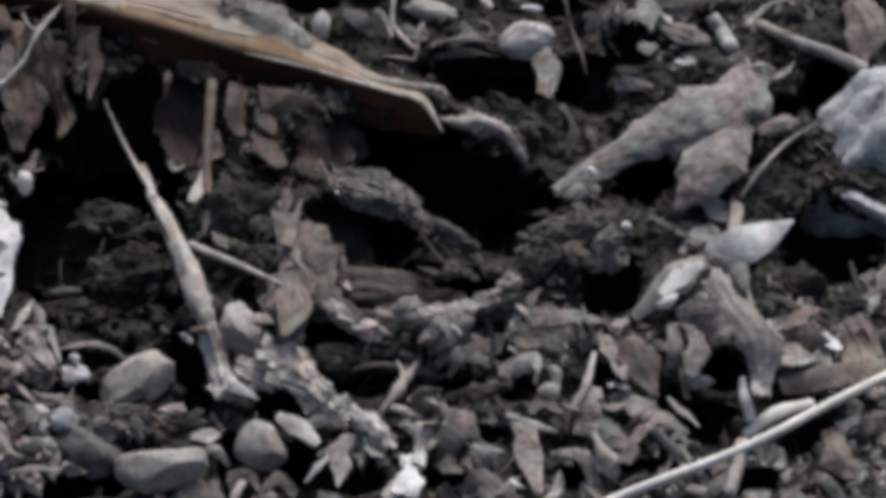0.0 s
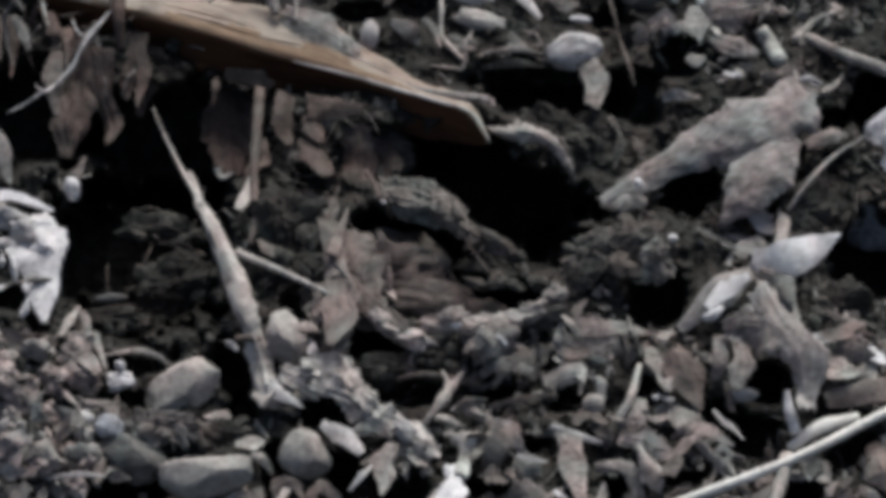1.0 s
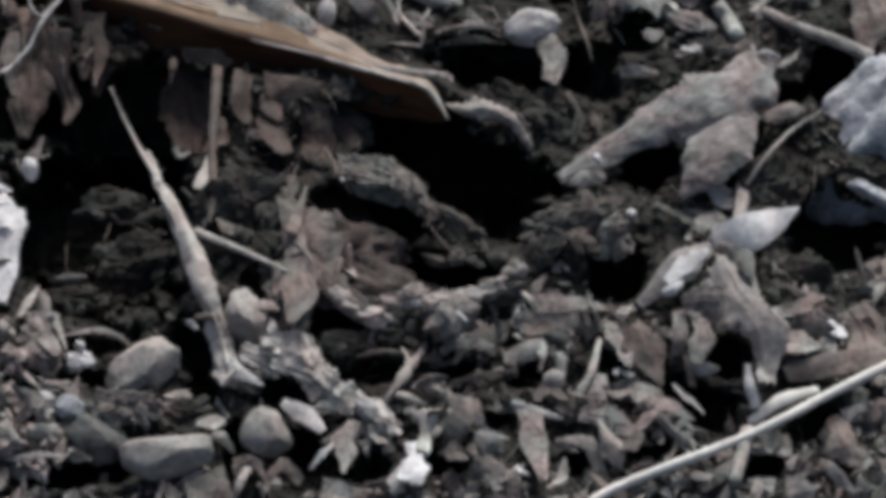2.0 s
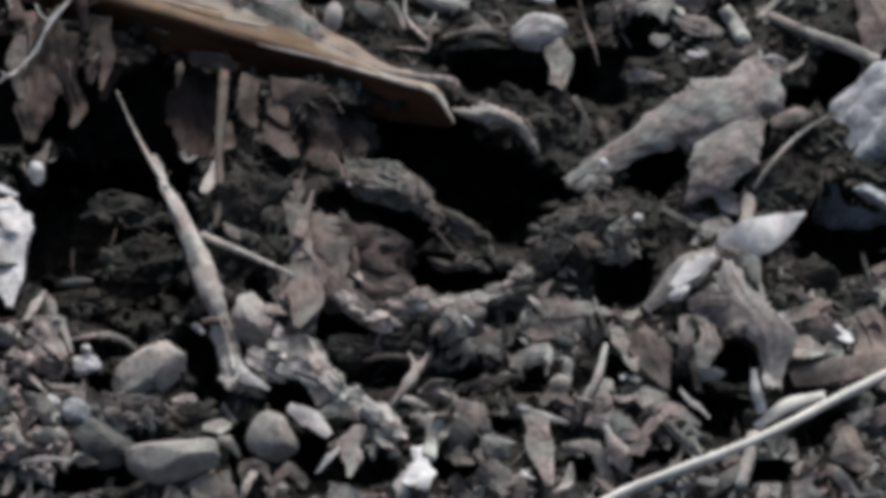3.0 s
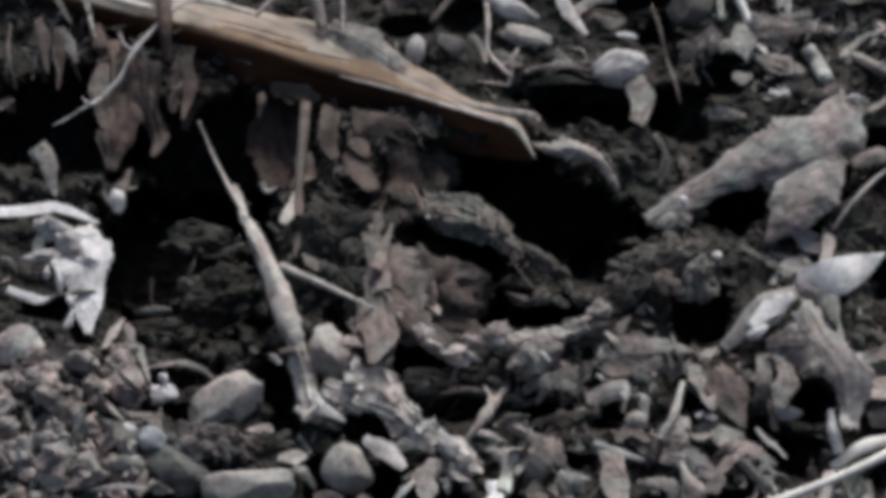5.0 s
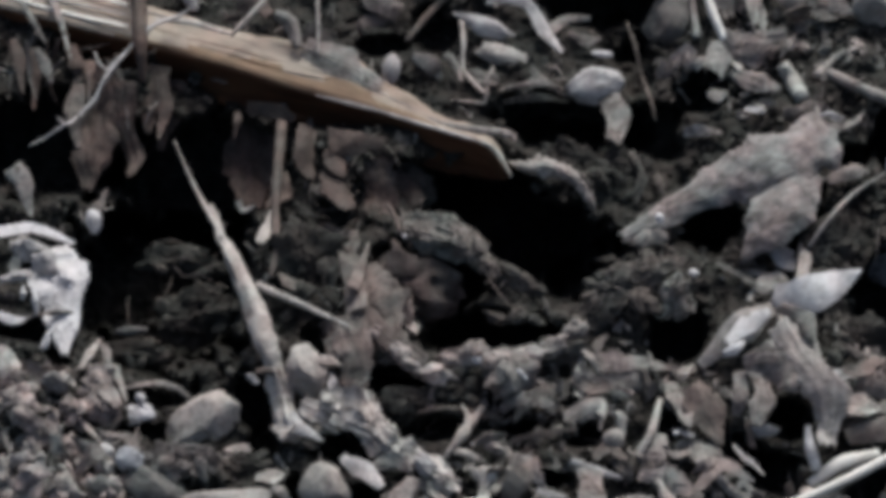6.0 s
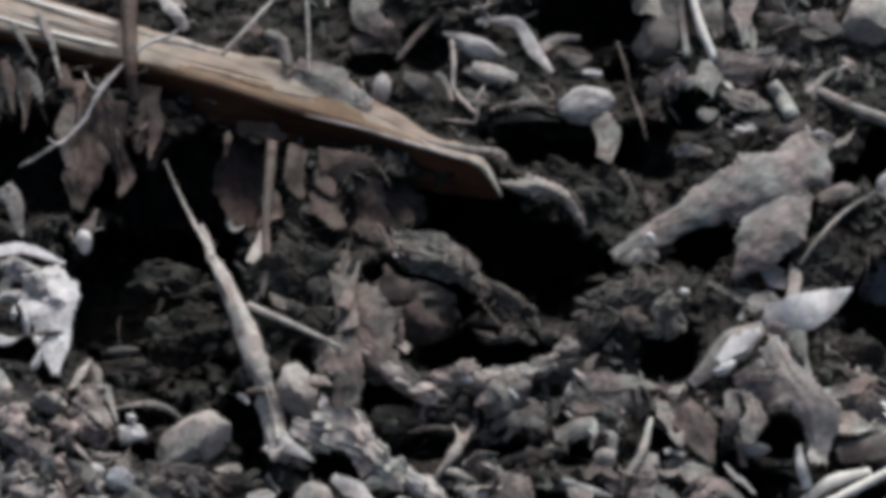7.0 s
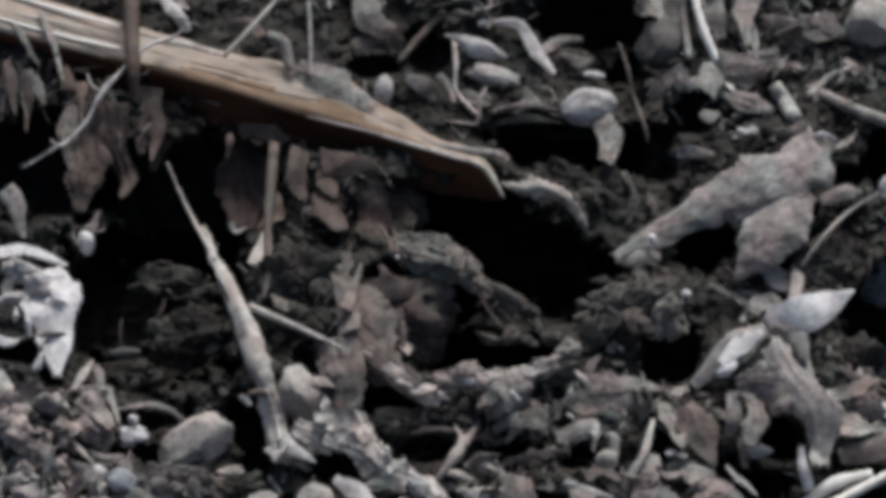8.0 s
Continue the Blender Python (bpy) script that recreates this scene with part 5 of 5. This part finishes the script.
scrap((722, 142), (745, 152), (762, 172), 26, LEAF, "grey leaf scrap on dark soil")
scrap((770, 130), (790, 152), (800, 182), 20, CHIP, "upright grey leaf scrap on soil")
scrap((880, 192), (930, 184), (985, 190), 12, LEAF, "thin grey strip on dark soil")
scrap((890, 214), (940, 208), (990, 214), 14, CLOD, "dull strip on dark soil")
scrap((1184, 150), (1215, 142), (1248, 137), 24, TWIG, "flat pale leaf chip on dark soil")
scrap((1188, 272), (1226, 266), (1268, 268), 22, TWIG, "flat pale leaf chip on dark soil")
scrap((1238, 196), (1254, 200), (1270, 196), 20, TWIG, "tiny pale leaf chip on dark soil")
scrap((1300, 222), (1316, 228), (1328, 230), 10, WHITE, "tiny white leaf chip")
scrap((1270, 130), (1284, 146), (1296, 160), 24, TWIG, "small pale leaf chip on dark soil")
scrap((1140, 330), (1150, 350), (1160, 380), 18, CLOD, "dull grey leaf scrap on soil")
scrap((1100, 300), (1120, 340), (1110, 390), 22, CLOD, "dull grey leaf scrap on soil")
scrap((640, 860), (680, 850), (716, 872), 30, TWIG, "pale torn wood scrap")
scrap((575, 735), (572, 715), (568, 698), 16, HUSK, "small pale sliver by the egg-shaped pebble")
scrap((538, 765), (560, 785), (576, 800), 36, TWIG, "pale torn wood scrap")
scrap((880, 760), (910, 740), (960, 760), 26, LEAF, "dull leaf scrap below the rim")
scrap((1010, 700), (1060, 712), (1110, 735), 24, LEAF, "dull leaf scrap below the rim")
scrap((738, 694), (752, 690), (768, 690), 14, HUSK, "pale leaf corner at the lower hole's rim")
scrap((150, 640), (170, 660), (180, 700), 22, LEAF, "brown leaf scrap on the heap")
scrap((110, 760), (130, 752), (150, 758), 24, HEAP, "pale scrap on the heap")
scrap((0, 740), (40, 724), (80, 750), 44, HEAP, "smooth pinkish scrap on the heap")
scrap((96, 938), (150, 934), (204, 938), 12, HUSK, "thin pale strip over a dark gap")
scrap((20, 862), (50, 868), (78, 878), 34, HEAP, "pale scrap on the heap")
scrap((1160, 845), (1142, 830), (1150, 800), 50, LEAF, "rounded leaf scrap beside the stalk")
scrap((1040, 850), (1060, 830), (1090, 850), 26, RUST, "reddish leaf scrap in the litter")
scrap((560, 985), (590, 960), (620, 985), 34, RUST, "brown leaf scrap below the pebble")
scrap((500, 960), (540, 950), (560, 990), 40, RUST, "brown leaf scrap below the pebble")
scrap((455, 905), (480, 900), (506, 930), 24, LEAF, "curved leaf scrap beside the pebble")

def fibres():
    """Fine root hairs and straw fibres that stick out of the soil."""
    r = np.random.RandomState(91)
    u, v, r = scatter(1500, 91, 120, lambda a, b: 0.25 + 0.0 * a)
    out = []
    for a, b in zip(u, v):
        turn, half = r.uniform(0, 2 * math.pi), r.uniform(10, 34)
        du, dv = half * math.cos(turn), half * math.sin(turn)
        h = high(a, b, False)
        lift = [r.uniform(0, 12), r.uniform(8, 24), r.uniform(4, 30)]
        vs, fs = tube([(a - du, b - dv, h + lift[0]), (a + r.uniform(-8, 8), b + r.uniform(-8, 8), h + lift[1]), (a + du, b + dv, h + lift[2])], [1.6, r.uniform(1.2, 2.6), 0.8], level=0, n=7, sides=5, knob=0.2)
        out.append((np.array([tuple(q) for q in vs]), fs))
    joined("root_fibres", out, FLAKE, "fine pale root hairs sticking out of soil", "root fibres")


torn_root()
fibres()
crumbs()
flakes()
heap()
chips()


# ---- what moves: loose soil, a leaf and the animal that digs ----
def pivot(name, label, category, u, v, h):
    e = new(name)
    e.location = at(u, v, h)
    return tagged(e, label, category)


def shifted(u, v, h, rest, roll=0.0):
    """The pose of a thing whose rest place is rest, moved to (u, v, h) and turned in the bank's face."""
    return Matrix.Translation(at(u, v, h)) @ Matrix.Rotation(radians(roll), 4, AN)


REST = (740, 620, 150)
soil_a = pivot("loose_soil", "flat tongue of loose brown soil in the lower hole", "soil", *REST)
part("clod", lump(765, 628, 240, 84, turn=2, level=100, seed=60, rough=0.22, fine=0.03, res=5, deep=0.8), SHADESOIL, soil_a)
part("clod", lump(855, 645, 130, 50, turn=-3, level=108, seed=61, rough=0.35, fine=0.07, res=4), SHADESOIL, soil_a)
soil_b = pivot("brown_mound", "mound of fine brown soil beside the lower hole", "soil", *REST)
part("clod", lump(722, 588, 175, 108, turn=12, level=66, seed=62, rough=0.3, fine=0.09, res=5, deep=0.9), SHADESOIL, soil_b)
part("flap", sheet([(680, 540, 96), (740, 552, 100), (815, 566, 84)], [60, 46, 14], curl=0.1, seed=71, rag=0.4, crumple=8, level=0, thick=8), SHADESOIL, soil_b)
part("clod", lump(680, 605, 110, 130, turn=30, level=70, seed=63, rough=0.25, fine=0.09, res=4, deep=0.5), SHADESOIL, soil_b)
tipped = pivot("torn_leaf", "torn pinkish-brown leaf leaning by the burrow", "leaf", *REST)
part("blade", sheet([(604, 546, 176), (616, 598, 214), (620, 646, 244), (602, 708, 272)], [14, 58, 82, 8], curl=0.12, seed=64, rag=0.18, crumple=5, level=0, pleat=4, m=19), RUST, tipped)
part("rib", tube([(612, 556, 196), (640, 592, 226), (658, 630, 248)], [2, 3.5, 2], level=0, seed=65, knob=0.4), LEAF, tipped, "pale leaf rib")
animal = pivot("burrowing_animal", "small grey-brown furry animal half hidden in its burrow", "animal", *REST)
part("body", lump(694, 580, 200, 158, turn=32, level=60, seed=66, rough=0.3, fine=0.07, res=5, deep=0.9), FUR, animal)
hair = random.Random(21)
for k in range(60):
    a, d = hair.uniform(0, 2 * math.pi), math.sqrt(hair.uniform(0.05, 1))
    x, y = 94 * d * math.cos(a), 74 * d * math.sin(a)
    cu, cv = 694 + 0.85 * x - 0.53 * y, 580 + 0.53 * x + 0.85 * y
    top = 60 + 66 * math.sqrt(max(0.0, 1 - d * d))
    part("tuft", tube([(cu, cv, top - 6), (cu + 8 + hair.uniform(-4, 4), cv + 9, top + 4), (cu + 16 + hair.uniform(-8, 8), cv + 22, top - 2)], [3, 2.5, 0.6], level=0, n=7, sides=5, seed=k), FUR, animal)
head = part("head", lump(740, 620, 74, 66, turn=25, level=90, seed=67, rough=0.08, fine=0.05, res=4, point=0.25), FUR, animal)
part("snout", lump(762, 632, 34, 26, turn=25, level=112, seed=68, rough=0.05), SKIN, head, "dark bare snout")
part("paw", lump(716, 650, 40, 20, turn=30, level=98, seed=69, rough=0.2), SKIN, animal)


def motions():
    u, v, h = REST
    key = lambda ob, rows: walk(ob, [(t, shifted(u + du, v + dv, h + dh, REST, roll)) for t, du, dv, dh, roll in rows])
    key(soil_a, [(0, 0, 0, 0, 0), (0.7, 0, 0, 0, 0), (0.9, -8, 2, 0, -1), (1.1, -12, -4, 6, 0), (1.3, -22, 4, 0, -2), (1.7, -34, 6, 0, -3), (3.0, -52, 6, -2, -4), (3.4, -50, 0, 8, -3),
                 (3.6, -64, 8, -6, -5), (4.2, -78, 10, -12, -6), (5.1, -80, 8, -10, -6), (5.3, -70, -2, 10, -4), (5.45, -130, 20, -60, -10), (6.0, -132, 20, -62, -10), (8.0, -134, 20, -62, -10)])
    key(soil_b, [(0, -10, 40, -110, 0), (0.6, -8, 36, -100, 0), (0.85, 0, 4, -6, 0), (1.1, 6, -6, 6, 2), (1.3, 0, 0, 0, 0), (3.0, -4, -6, 2, -1), (3.4, 0, -16, 8, 3), (3.6, -6, -4, 2, -1),
                 (4.2, -6, -6, 2, -2), (5.2, -4, -8, 4, 0), (5.45, -14, -44, -26, -4), (6.4, -16, -46, -28, -4), (6.65, -6, -38, -16, 0), (7.2, -6, -38, -16, 0), (7.4, -10, -46, -22, 4), (8.0, -8, -46, -22, 5)])
    key(tipped, [(0, 0, 0, 0, 0), (3.4, 1, -1, 0, 1), (4.2, 0, 0, 0, 0), (5.0, -6, 2, -4, 3), (5.3, -24, 8, -30, 10), (5.5, -30, 14, -50, 12), (8.0, -30, 14, -50, 12)])
    key(animal, [(0, -30, -30, -190, 0), (0.9, -30, -30, -190, 0), (1.1, 100, 36, 4, 0), (1.3, -30, -30, -190, 0), (3.2, -30, -30, -190, 0), (3.4, 0, -20, -10, 5), (3.6, -30, -30, -190, 0),
                 (5.0, -30, -20, -160, 0), (5.3, -12, 0, 60, 0), (5.45, -40, -20, -150, -5), (7.2, -40, -20, -190, -5), (7.6, -8, -6, -50, 0), (7.8, -4, -4, -45, 3), (8.0, -8, -4, -55, 0)])


motions()
